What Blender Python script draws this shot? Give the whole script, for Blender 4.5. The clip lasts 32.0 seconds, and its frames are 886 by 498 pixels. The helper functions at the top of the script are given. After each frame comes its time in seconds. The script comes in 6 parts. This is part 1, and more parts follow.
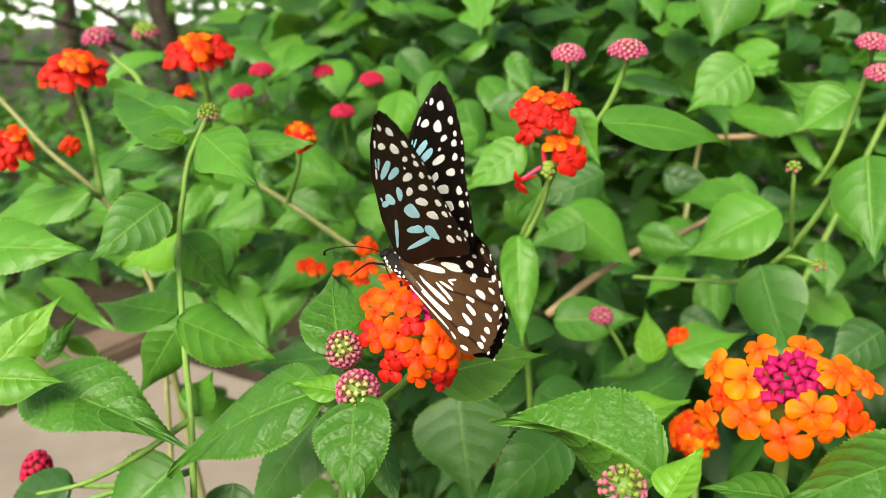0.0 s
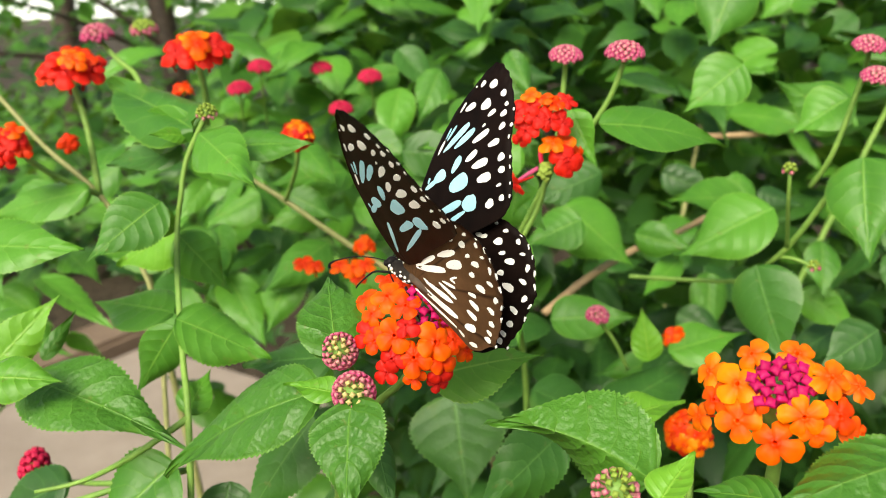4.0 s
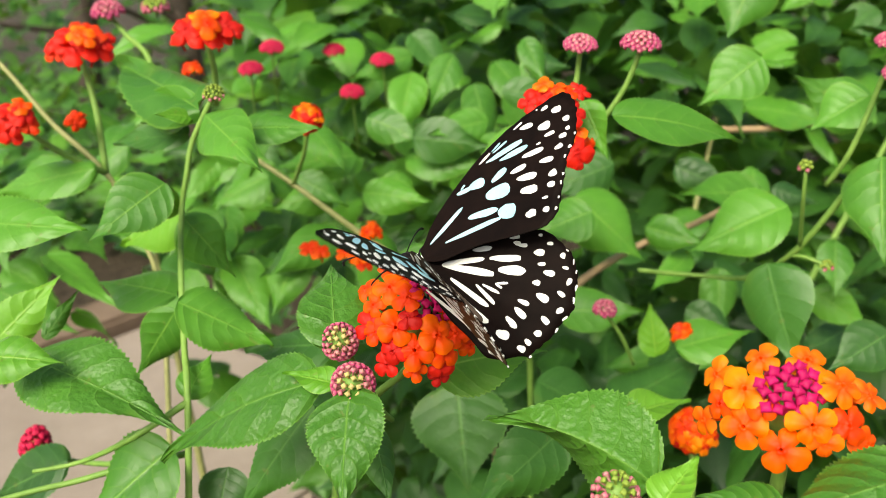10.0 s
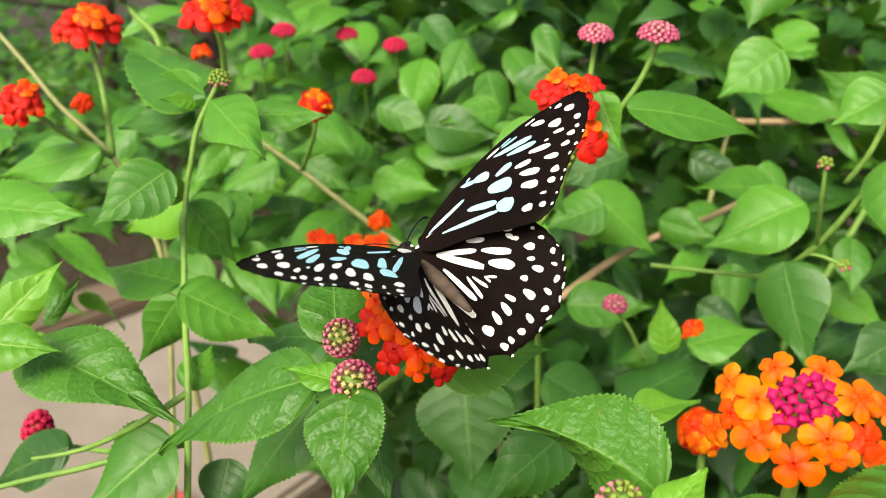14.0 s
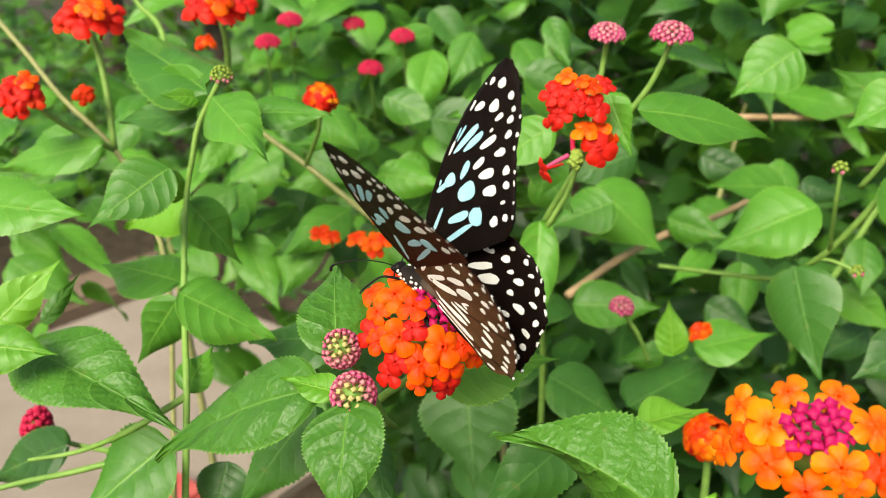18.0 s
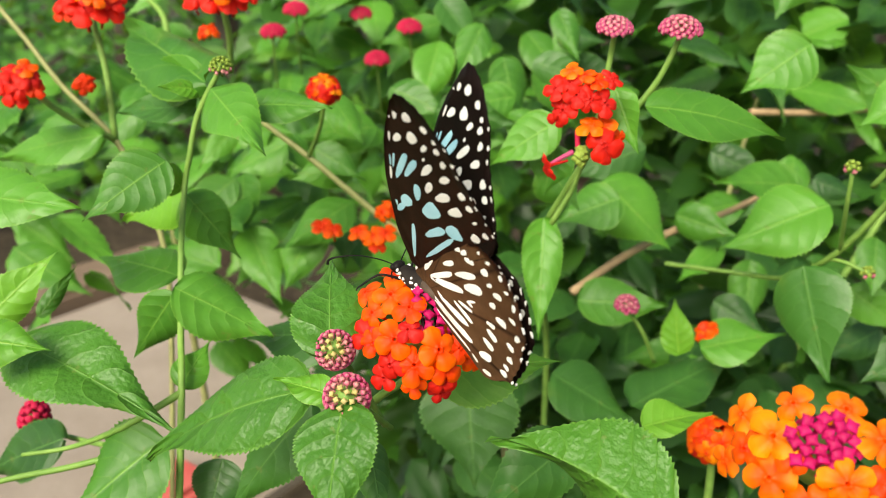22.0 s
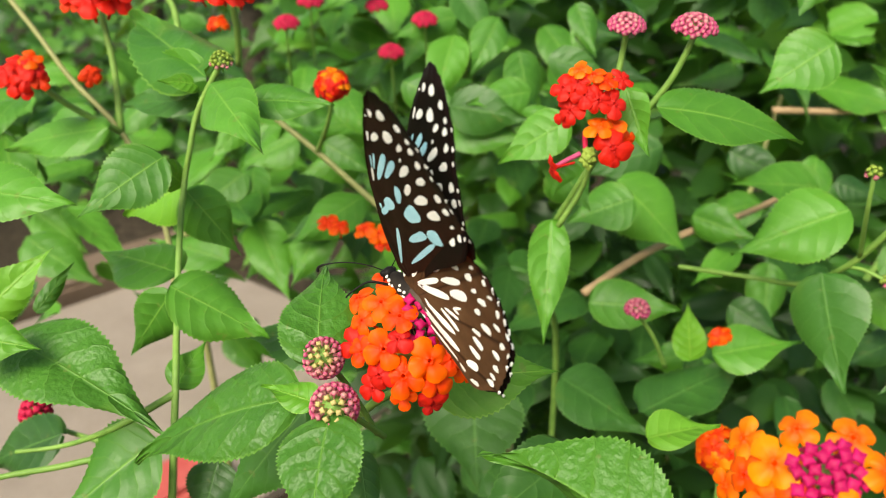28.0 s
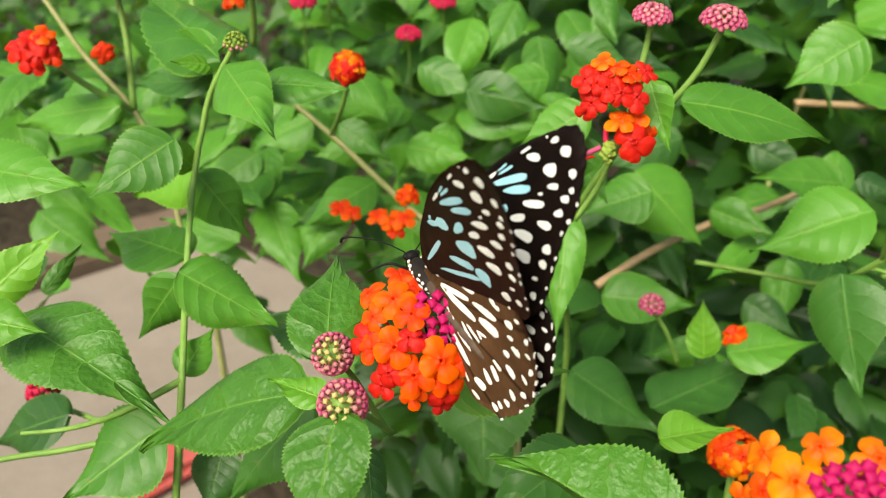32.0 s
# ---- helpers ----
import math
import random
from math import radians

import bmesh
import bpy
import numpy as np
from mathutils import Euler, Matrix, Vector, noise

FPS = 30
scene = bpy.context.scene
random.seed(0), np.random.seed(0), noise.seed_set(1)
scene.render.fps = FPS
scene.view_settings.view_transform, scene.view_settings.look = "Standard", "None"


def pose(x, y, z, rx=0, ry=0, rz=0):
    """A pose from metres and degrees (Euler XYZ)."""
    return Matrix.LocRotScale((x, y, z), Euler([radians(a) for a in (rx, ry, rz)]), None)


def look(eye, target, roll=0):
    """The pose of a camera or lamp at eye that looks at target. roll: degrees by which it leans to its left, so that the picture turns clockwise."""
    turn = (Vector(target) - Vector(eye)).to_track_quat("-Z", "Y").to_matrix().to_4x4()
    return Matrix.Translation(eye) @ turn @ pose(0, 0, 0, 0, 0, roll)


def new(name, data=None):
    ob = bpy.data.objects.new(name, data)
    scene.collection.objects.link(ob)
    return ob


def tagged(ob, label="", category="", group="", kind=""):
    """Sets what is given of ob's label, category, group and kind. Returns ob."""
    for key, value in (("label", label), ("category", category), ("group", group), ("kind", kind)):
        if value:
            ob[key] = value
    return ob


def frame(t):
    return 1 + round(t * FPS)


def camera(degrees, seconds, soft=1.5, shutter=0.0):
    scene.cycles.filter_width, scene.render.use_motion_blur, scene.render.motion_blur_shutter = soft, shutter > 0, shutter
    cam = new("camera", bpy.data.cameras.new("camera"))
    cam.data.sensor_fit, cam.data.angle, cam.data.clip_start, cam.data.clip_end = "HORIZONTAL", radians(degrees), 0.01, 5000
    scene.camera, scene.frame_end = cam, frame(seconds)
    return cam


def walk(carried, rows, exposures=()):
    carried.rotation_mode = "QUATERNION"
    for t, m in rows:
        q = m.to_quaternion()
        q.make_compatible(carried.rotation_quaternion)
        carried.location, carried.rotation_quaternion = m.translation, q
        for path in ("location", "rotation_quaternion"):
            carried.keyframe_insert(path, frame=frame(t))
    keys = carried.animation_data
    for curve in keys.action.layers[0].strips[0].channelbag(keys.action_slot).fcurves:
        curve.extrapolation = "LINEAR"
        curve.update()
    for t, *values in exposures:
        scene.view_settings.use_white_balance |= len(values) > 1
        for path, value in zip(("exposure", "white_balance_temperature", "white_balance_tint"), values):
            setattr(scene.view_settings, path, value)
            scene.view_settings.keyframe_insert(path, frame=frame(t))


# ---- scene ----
# ---- camera ----
cam = camera(57.9, 32.0, soft=0.9)
cam.data.dof.use_dof, cam.data.dof.focus_distance, cam.data.dof.aperture_fstop = True, 0.160, 24.0
walk(cam, [
    (0.0, pose(0.0069, -0.1525, 0.8666, 73.227, 1.347, -0.851)),
    (1.0, pose(0.0065, -0.1529, 0.8669, 73.153, 1.224, -0.924)),
    (2.0, pose(0.0063, -0.1532, 0.8678, 72.982, 1.163, -0.985)),
    (3.0, pose(0.0069, -0.1531, 0.8682, 72.902, 1.115, -0.920)),
    (3.5, pose(0.0071, -0.1530, 0.8684, 72.858, 1.107, -0.914)),
    (5.5, pose(0.0085, -0.1525, 0.8691, 72.649, 0.989, -0.724)),
    (6.0, pose(0.0086, -0.1524, 0.8694, 72.562, 0.922, -0.660)),
    (7.0, pose(0.0088, -0.1517, 0.8696, 72.365, 0.657, -0.452)),
    (8.0, pose(0.0086, -0.1512, 0.8696, 72.206, 0.346, -0.238)),
    (9.0, pose(0.0084, -0.1505, 0.8692, 71.987, 0.000, 0.004)),
    (10.0, pose(0.0086, -0.1493, 0.8689, 71.739, -0.206, 0.292)),
    (11.0, pose(0.0091, -0.1479, 0.8690, 71.411, -0.441, 0.643)),
    (12.0, pose(0.0091, -0.1469, 0.8692, 71.118, -0.709, 0.902)),
    (13.0, pose(0.0095, -0.1455, 0.8693, 70.878, -0.872, 1.223)),
    (14.0, pose(0.0099, -0.1441, 0.8696, 70.643, -1.007, 1.485)),
    (14.5, pose(0.0099, -0.1433, 0.8698, 70.537, -1.135, 1.576)),
    (16.5, pose(0.0097, -0.1405, 0.8719, 69.935, -1.341, 1.856)),
    (17.0, pose(0.0097, -0.1397, 0.8723, 69.793, -1.440, 1.954)),
    (18.0, pose(0.0101, -0.1383, 0.8726, 69.611, -1.558, 2.152)),
    (19.0, pose(0.0106, -0.1368, 0.8729, 69.422, -1.671, 2.370)),
    (20.0, pose(0.0107, -0.1357, 0.8731, 69.209, -1.806, 2.524)),
    (21.0, pose(0.0112, -0.1346, 0.8733, 68.996, -1.878, 2.741)),
    (22.0, pose(0.0121, -0.1337, 0.8730, 68.874, -1.952, 2.987)),
    (23.0, pose(0.0129, -0.1327, 0.8733, 68.702, -1.964, 3.191)),
    (24.0, pose(0.0139, -0.1315, 0.8735, 68.578, -1.984, 3.466)),
    (25.0, pose(0.0151, -0.1302, 0.8738, 68.483, -2.029, 3.784)),
    (25.5, pose(0.0156, -0.1297, 0.8740, 68.432, -2.055, 3.941)),
    (27.5, pose(0.0170, -0.1276, 0.8739, 68.257, -2.214, 4.648)),
    (28.0, pose(0.0169, -0.1271, 0.8739, 68.172, -2.297, 4.793)),
    (29.0, pose(0.0167, -0.1260, 0.8742, 67.855, -2.592, 5.175)),
    (30.0, pose(0.0163, -0.1247, 0.8745, 67.522, -2.867, 5.501)),
    (31.0, pose(0.0163, -0.1235, 0.8743, 67.210, -3.152, 5.881)),
    (32.0, pose(0.0157, -0.1223, 0.8750, 66.713, -3.464, 6.120)),
], exposures=((0.0, 0.76, 7350, 4), (8.0, 0.77, 7350, 4), (13.0, 0.82, 7350, 5), (20.0, 0.79, 7350, 4), (25.0, 0.73, 7350, 4), (32.0, 0.70, 7350, 3)))

# ---- light ----
world = bpy.data.worlds.new("sky")
scene.world = world
world.use_nodes = True
wn = world.node_tree
sky = wn.nodes.new("ShaderNodeTexSky")
sky.sky_type, sky.sun_disc = "NISHITA", False
sky.sun_elevation, sky.sun_rotation = radians(43), radians(205)
sky.air_density, sky.dust_density = 1.0, 3.0
wn.links.new(sky.outputs["Color"], wn.nodes["Background"].inputs["Color"])
wn.nodes["Background"].inputs["Strength"].default_value = 0.105

sun = new("sun", bpy.data.lights.new("sun", "SUN"))
sun.data.energy, sun.data.angle, sun.data.color = 3.1, radians(32), (1.0, 0.96, 0.9)
sun.matrix_world = look((-0.80, -1.70, 1.75), (0, 0, 0))


# ---- materials ----
class Mat:
    """A small writer of node materials."""

    def __init__(self, name, rough=0.5, spec=0.5):
        self.mat = bpy.data.materials.new(name)
        self.mat.use_nodes = True
        self.tree = self.mat.node_tree
        self.bsdf = self.tree.nodes["Principled BSDF"]
        self.bsdf.inputs["Roughness"].default_value = rough
        self.bsdf.inputs["Specular IOR Level"].default_value = spec

    def node(self, kind, **values):
        n = self.tree.nodes.new(kind)
        for key, value in values.items():
            n.inputs[key].default_value = value
        return n

    def link(self, a, b):
        self.tree.links.new(a, b)

    def noise(self, coords, scale, detail=3.0, rough=0.55):
        n = self.node("ShaderNodeTexNoise", Scale=scale, Detail=detail, Roughness=rough)
        if coords:
            self.link(coords, n.inputs["Vector"])
        return n.outputs["Fac"]

    def ramp(self, fac, stops):
        n = self.tree.nodes.new("ShaderNodeValToRGB")
        while len(n.color_ramp.elements) < len(stops):
            n.color_ramp.elements.new(0.5)
        for e, (p, c) in zip(n.color_ramp.elements, stops):
            e.position, e.color = p, (*c, 1)
        self.link(fac, n.inputs["Fac"])
        return n.outputs["Color"]

    def math(self, op, a, b=None, c=None):
        n = self.tree.nodes.new("ShaderNodeMath")
        n.operation = op
        for i, v in enumerate((a, b, c)):
            if v is None:
                continue
            if isinstance(v, (int, float)):
                n.inputs[i].default_value = v
            else:
                self.link(v, n.inputs[i])
        return n.outputs[0]

    def mix(self, fac, a, b, blend="MIX"):
        n = self.tree.nodes.new("ShaderNodeMix")
        n.data_type, n.blend_type = "RGBA", blend
        for i, v in ((0, fac), (6, a), (7, b)):
            if isinstance(v, (int, float)):
                n.inputs[i].default_value = v
            elif isinstance(v, tuple):
                n.inputs[i].default_value = (*v, 1)
            else:
                self.link(v, n.inputs[i])
        return n.outputs[2]

    def bump(self, height, strength, distance):
        n = self.node("ShaderNodeBump", Strength=strength, Distance=distance)
        self.link(height, n.inputs["Height"])
        self.link(n.outputs["Normal"], self.bsdf.inputs["Normal"])
        return n.outputs["Normal"]

    def colour(self, c):
        self.link(c, self.bsdf.inputs["Base Color"])

    def thin(self, colour, share, normal=None):
        """Lets light through a thin blade or petal."""
        t = self.tree.nodes.new("ShaderNodeBsdfTranslucent")
        m = self.node("ShaderNodeMixShader", Fac=share)
        self.link(colour, t.inputs["Color"])
        if normal:
            self.link(normal, t.inputs["Normal"])
        self.link(self.bsdf.outputs[0], m.inputs[1])
        self.link(t.outputs[0], m.inputs[2])
        self.link(m.outputs[0], self.tree.nodes["Material Output"].inputs["Surface"])


def leaf_material(name, dark, light, vein, rough=0.46, quilt=0.27, net=0.35, vein_share=0.17):
    """Lantana blade: midrib and curved side veins, quilted skin, pale toothed rim, two scales of colour change. UV: along, across."""
    m = Mat(name, rough, 0.42)
    uv = m.tree.nodes.new("ShaderNodeUVMap")
    sep = m.tree.nodes.new("ShaderNodeSeparateXYZ")
    m.link(uv.outputs["UV"], sep.inputs[0])
    along, across = sep.outputs[0], m.math("ABSOLUTE", sep.outputs[1])
    obj = m.tree.nodes.new("ShaderNodeTexCoord").outputs["Object"]
    info = m.tree.nodes.new("ShaderNodeObjectInfo").outputs["Random"]
    wob = m.math("ADD", m.math("MULTIPLY", m.noise(obj, 110.0, 3.0), 0.9), m.math("MULTIPLY", info, 2.0))
    s = m.math("SUBTRACT", along, m.math("ADD", m.math("MULTIPLY", across, 0.10), m.math("MULTIPLY", m.math("POWER", across, 2.0), 0.10)))
    s = m.math("ADD", m.math("MULTIPLY", s, 6.4), wob)
    side = m.math("PINGPONG", s, 0.5)
    rib = m.math("SMOOTH_MIN", m.math("MULTIPLY", across, 3.2), side, 0.10)
    fade = m.math("SUBTRACT", 1.0, m.math("MULTIPLY", across, 0.55))
    lines = m.math("MULTIPLY", m.math("SUBTRACT", 1.0, m.math("MINIMUM", m.math("MULTIPLY", rib, 11.0), 1.0)), fade)
    mid = m.math("SUBTRACT", 1.0, m.math("MINIMUM", m.math("MULTIPLY", across, 22.0), 1.0))
    rim = m.math("GREATER_THAN", across, 0.955)
    cells = m.node("ShaderNodeTexVoronoi", Scale=780.0)
    cells.feature = "SMOOTH_F1"
    m.link(obj, cells.inputs["Vector"])
    cell = m.math("ADD", m.math("MULTIPLY", m.noise(obj, 640.0, 2.0), 1.1), m.math("MULTIPLY", m.math("SUBTRACT", 1.0, cells.outputs["Distance"]), 0.7))
    big = m.noise(obj, 70.0, 3.0)
    tone = m.math("ADD", m.math("MULTIPLY", big, 0.75), m.math("MULTIPLY", info, 0.80))
    c = m.ramp(tone, [(0.3, dark), (1.05, light)])
    c = m.mix(m.math("MULTIPLY", m.math("SUBTRACT", 1.2, cell), 0.08), c, vein)
    c = m.mix(m.math("MULTIPLY", lines, vein_share), c, vein)
    c = m.mix(m.math("MULTIPLY", mid, 0.62), c, vein)
    c = m.mix(m.math("MULTIPLY", rim, 0.40), c, vein)
    spots = m.math("GREATER_THAN", m.noise(obj, 260.0, 3.0), 0.70)
    c = m.mix(m.math("MULTIPLY", spots, 0.30), c, (0.16, 0.15, 0.04))
    yellow = m.math("MAXIMUM", 0.0, m.math("MULTIPLY", m.math("SUBTRACT", m.noise(obj, 38.0, 3.0), 0.60), 2.2))
    c = m.mix(m.math("MINIMUM", yellow, 0.45), c, (0.17, 0.24, 0.02))
    m.colour(c)
    m.link(m.math("ADD", rough - 0.12, m.math("MULTIPLY", m.noise(obj, 90.0, 3.0), 0.26)), m.bsdf.inputs["Roughness"])
    pillow = m.math("SQRT", m.math("MINIMUM", m.math("MULTIPLY", rib, 2.2), 1.0))
    h = m.math("ADD", m.math("MULTIPLY", pillow, 0.9), m.math("MULTIPLY", cell, net))
    h = m.math("SUBTRACT", h, m.math("MULTIPLY", m.noise(obj, 150.0, 3.0), 0.45))
    m.bump(h, quilt, 0.0009)
    lit = m.mix(0.5, c, (0.26, 0.50, 0.03))
    m.thin(lit, 0.16)
    return m.mat


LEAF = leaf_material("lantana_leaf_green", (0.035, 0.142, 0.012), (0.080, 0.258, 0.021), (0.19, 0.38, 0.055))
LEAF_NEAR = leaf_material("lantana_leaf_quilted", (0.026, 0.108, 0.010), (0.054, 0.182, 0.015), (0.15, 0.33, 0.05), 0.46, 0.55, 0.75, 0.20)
LEAF_YOUNG_OR_LIT = leaf_material("lantana_leaf_young_or_lit", (0.075, 0.245, 0.014), (0.125, 0.335, 0.022), (0.28, 0.48, 0.07))
# darker copy of the leaf green; its colour carries shade low and deep inside
LEAF_DARK = leaf_material("lantana_leaf_shaded", (0.017, 0.068, 0.012), (0.038, 0.138, 0.017), (0.11, 0.26, 0.05))


def stem_material(name, a, b, scale=300.0):
    m = Mat(name, 0.55, 0.35)
    obj = m.tree.nodes.new("ShaderNodeTexCoord").outputs["Object"]
    n = m.noise(obj, scale, 4.0)
    m.colour(m.ramp(m.math("ADD", m.math("MULTIPLY", n, 0.6), m.math("MULTIPLY", m.noise(obj, 40.0), 0.5)), [(0.3, a), (0.75, b)]))
    m.bump(n, 0.5, 0.0005)
    return m.mat


STEM = stem_material("green_stem", (0.10, 0.22, 0.035), (0.21, 0.36, 0.07))
STEM_OLD = stem_material("woody_stem", (0.17, 0.19, 0.06), (0.32, 0.32, 0.13))
BARK = stem_material("tree_bark", (0.022, 0.016, 0.012), (0.075, 0.055, 0.04), 40.0)
TWIG = stem_material("dead_twig", (0.30, 0.20, 0.10), (0.50, 0.35, 0.20), 200.0)


def petal_material(name, rim, throat, size=0.0045):
    """A petal whose colour deepens towards the throat; local z is the floret's axis."""
    m = Mat(name, 0.55, 0.25)
    obj = m.tree.nodes.new("ShaderNodeTexCoord").outputs["Object"]
    sep = m.tree.nodes.new("ShaderNodeSeparateXYZ")
    m.link(obj, sep.inputs[0])
    r = m.math("SQRT", m.math("ADD", m.math("POWER", sep.outputs[0], 2.0), m.math("POWER", sep.outputs[1], 2.0)))
    info = m.tree.nodes.new("ShaderNodeObjectInfo").outputs["Random"]
    f = m.math("ADD", m.math("DIVIDE", r, size), m.math("MULTIPLY", m.noise(obj, 500.0), 0.4))
    f = m.math("ADD", f, m.math("MULTIPLY", m.math("SUBTRACT", info, 0.5), 0.5))
    c = m.ramp(m.math("SUBTRACT", f, 0.25), [(0.2, throat), (0.95, rim)])
    m.colour(c)
    m.bump(m.noise(obj, 900.0, 2.0), 0.25, 0.0003)
    m.thin(c, 0.3)
    return m.mat


ORANGE = petal_material("orange_petal", (0.95, 0.150, 0.003), (0.80, 0.040, 0.002))
AMBER = petal_material("amber_petal", (1.0, 0.300, 0.007), (0.90, 0.085, 0.003))
SCARLET = petal_material("scarlet_petal", (0.82, 0.055, 0.006), (0.72, 0.035, 0.005))
RED = petal_material("red_petal", (0.78, 0.018, 0.008), (0.55, 0.012, 0.01))
MAGENTA = petal_material("magenta_bud", (0.74, 0.012, 0.20), (0.50, 0.008, 0.11), 0.0016)
PINK = petal_material("pink_bud", (0.60, 0.085, 0.22), (0.72, 0.34, 0.33), 0.00055)
CERISE = petal_material("cerise_bud", (0.70, 0.025, 0.10), (0.55, 0.015, 0.07), 0.0015)
PALE = petal_material("pale_bud", (0.62, 0.15, 0.24), (0.66, 0.36, 0.32), 0.0006)
CREAM = petal_material("cream_bud", (0.50, 0.46, 0.13), (0.62, 0.52, 0.22), 0.0009)
LIME = petal_material("lime_bud", (0.38, 0.50, 0.08), (0.30, 0.42, 0.07), 0.003)


# ---- building blocks ----
def mesh_of(name, verts, faces, mats, uvs=None, index=None, smooth=True):
    me = bpy.data.meshes.new(name)
    me.from_pydata([tuple(v) for v in verts], [], faces)
    for mt in mats:
        me.materials.append(mt)
    if index is not None:
        me.polygons.foreach_set("material_index", index)
    if uvs is not None:
        layer = me.uv_layers.new(name="UVMap")
        loops = np.empty(len(me.loops), dtype=np.int32)
        me.loops.foreach_get("vertex_index", loops)
        layer.data.foreach_set("uv", np.asarray(uvs, dtype=np.float32)[loops].ravel())
    me.polygons.foreach_set("use_smooth", [smooth] * len(me.polygons))
    me.update()
    return me


def empty(name, at, label, category, group="", kind=""):
    ob = new(name)
    ob.empty_display_size = 0.01
    ob.location = at
    return tagged(ob, label, category, group, kind)


def part(name, me, parent, m=None, label=""):
    """Links a mesh as one part under a thing, at the world pose m."""
    ob = new(name, me)
    ob.parent = parent
    base = world_of(parent)
    ob.matrix_basis = base.inverted() @ (m if m is not None else Matrix())
    WORLD[ob] = m if m is not None else Matrix()
    if label:
        ob["label"] = label
    return ob


WORLD = {}


def world_of(ob):
    return WORLD.get(ob, Matrix.Translation(ob.location))


def grid_faces(n, k):
    return [(i * k + j, i * k + j + 1, (i + 1) * k + j + 1, (i + 1) * k + j) for i in range(n - 1) for j in range(k - 1)]


def blade(length, width, bend=0.15, fold=0.15, curl=0.0, teeth=16, seed=0, fine=1.0, twist=0.0):
    """A toothed, pointed lantana blade along +x, upper side +z; bend drops the tip, fold lifts the margins, curl bends it sideways."""
    rng = random.Random(seed)
    n, half = max(12, int(2 * teeth * fine)) + 1, (8 if fine >= 1.5 else 6) if fine >= 1 else 3
    k = 2 * half + 1
    verts, uvs = [], []
    ph, wave = rng.uniform(0, 6.28), rng.uniform(0.025, 0.07) * length
    sag = rng.uniform(0.0, 0.20)
    for i in range(n):
        s = i / (n - 1)
        w = 0.5 * width * (math.sin(math.pi * min(1, s ** 0.64)) ** 0.86) * (1.0 - 0.30 * s * s) * 1.04 if 0 < s < 1 else 0.0
        u = min(1.0, max(0.0, (s - 0.45) / 0.5))
        w = w * (1 - 0.50 * u * u * (3 - 2 * u)) + 0.0004 * (1 - s)
        notch = (0.950 if i % 2 else 1.012) + rng.uniform(-0.008, 0.008) if 0.06 < s < 0.99 else 1.0
        cx, cz = length * s, -bend * length * s * s
        for j in range(k):
            a = (j - half) / half
            y = a * w * (notch if abs(a) > 0.99 else 1.0)
            ripple = wave * math.sin(6.5 * s + ph + (1.5 if a > 0 else 0)) * a * a
            quilt = (0.008 if fine >= 1.5 else 0.0036) * width * abs(math.sin(math.pi * 6.4 * (s - 0.10 * abs(a) - 0.10 * a * a))) * min(1, abs(a) * 3)
            z = cz + fold * abs(y) * (1 - 0.45 * abs(a)) - sag * width * (abs(a) ** 2.2) * math.sin(math.pi * min(1, s + 0.08)) + ripple + quilt
            x = cx + (length / (n - 1)) * (0.3 if (abs(a) > 0.99 and i % 2 == 0 and 0 < s < 1) else 0.0)
            t = twist * s
            y, z = y * math.cos(t) - (z - cz) * math.sin(t), cz + y * math.sin(t) + (z - cz) * math.cos(t)
            verts.append((x, y + curl * length * s * s, z))
            uvs.append((s, a))
    return verts, uvs, grid_faces(n, k)


def leaf_frame(base, tip, normal):
    x = (Vector(tip) - Vector(base)).normalized()
    nz = Vector(normal)
    nz = (nz - x * nz.dot(x)).normalized()
    y = nz.cross(x)
    m = Matrix((x, y, nz)).transposed().to_4x4()
    m.translation = base
    return m


COUNT = [0]


def leaf(plant, base, tip, width, normal, bend=0.15, fold=0.15, curl=0.0, mat=None, fine=1.0, twist=0.0):
    """One leaf of a plant from the foot of its blade to its tip; normal: which way its upper side looks."""
    COUNT[0] += 1
    length = (Vector(tip) - Vector(base)).length
    m = leaf_frame(base, tip, normal)
    m = m @ Matrix.Rotation(-math.atan(bend) if bend > 0 else -math.atan(bend), 4, "Y") if bend else m
    m = m @ Matrix.Rotation(-math.atan(curl), 4, "Z") if curl else m
    v, uv, f = blade(length / math.hypot(1, bend) / math.hypot(1, curl), width, bend, 1.35 * fold, curl, 22, COUNT[0], fine, twist)
    return part("leaf", mesh_of("leaf", v, f, [mat or (LEAF_NEAR if fine >= 1.5 else LEAF)], uv), plant, m)


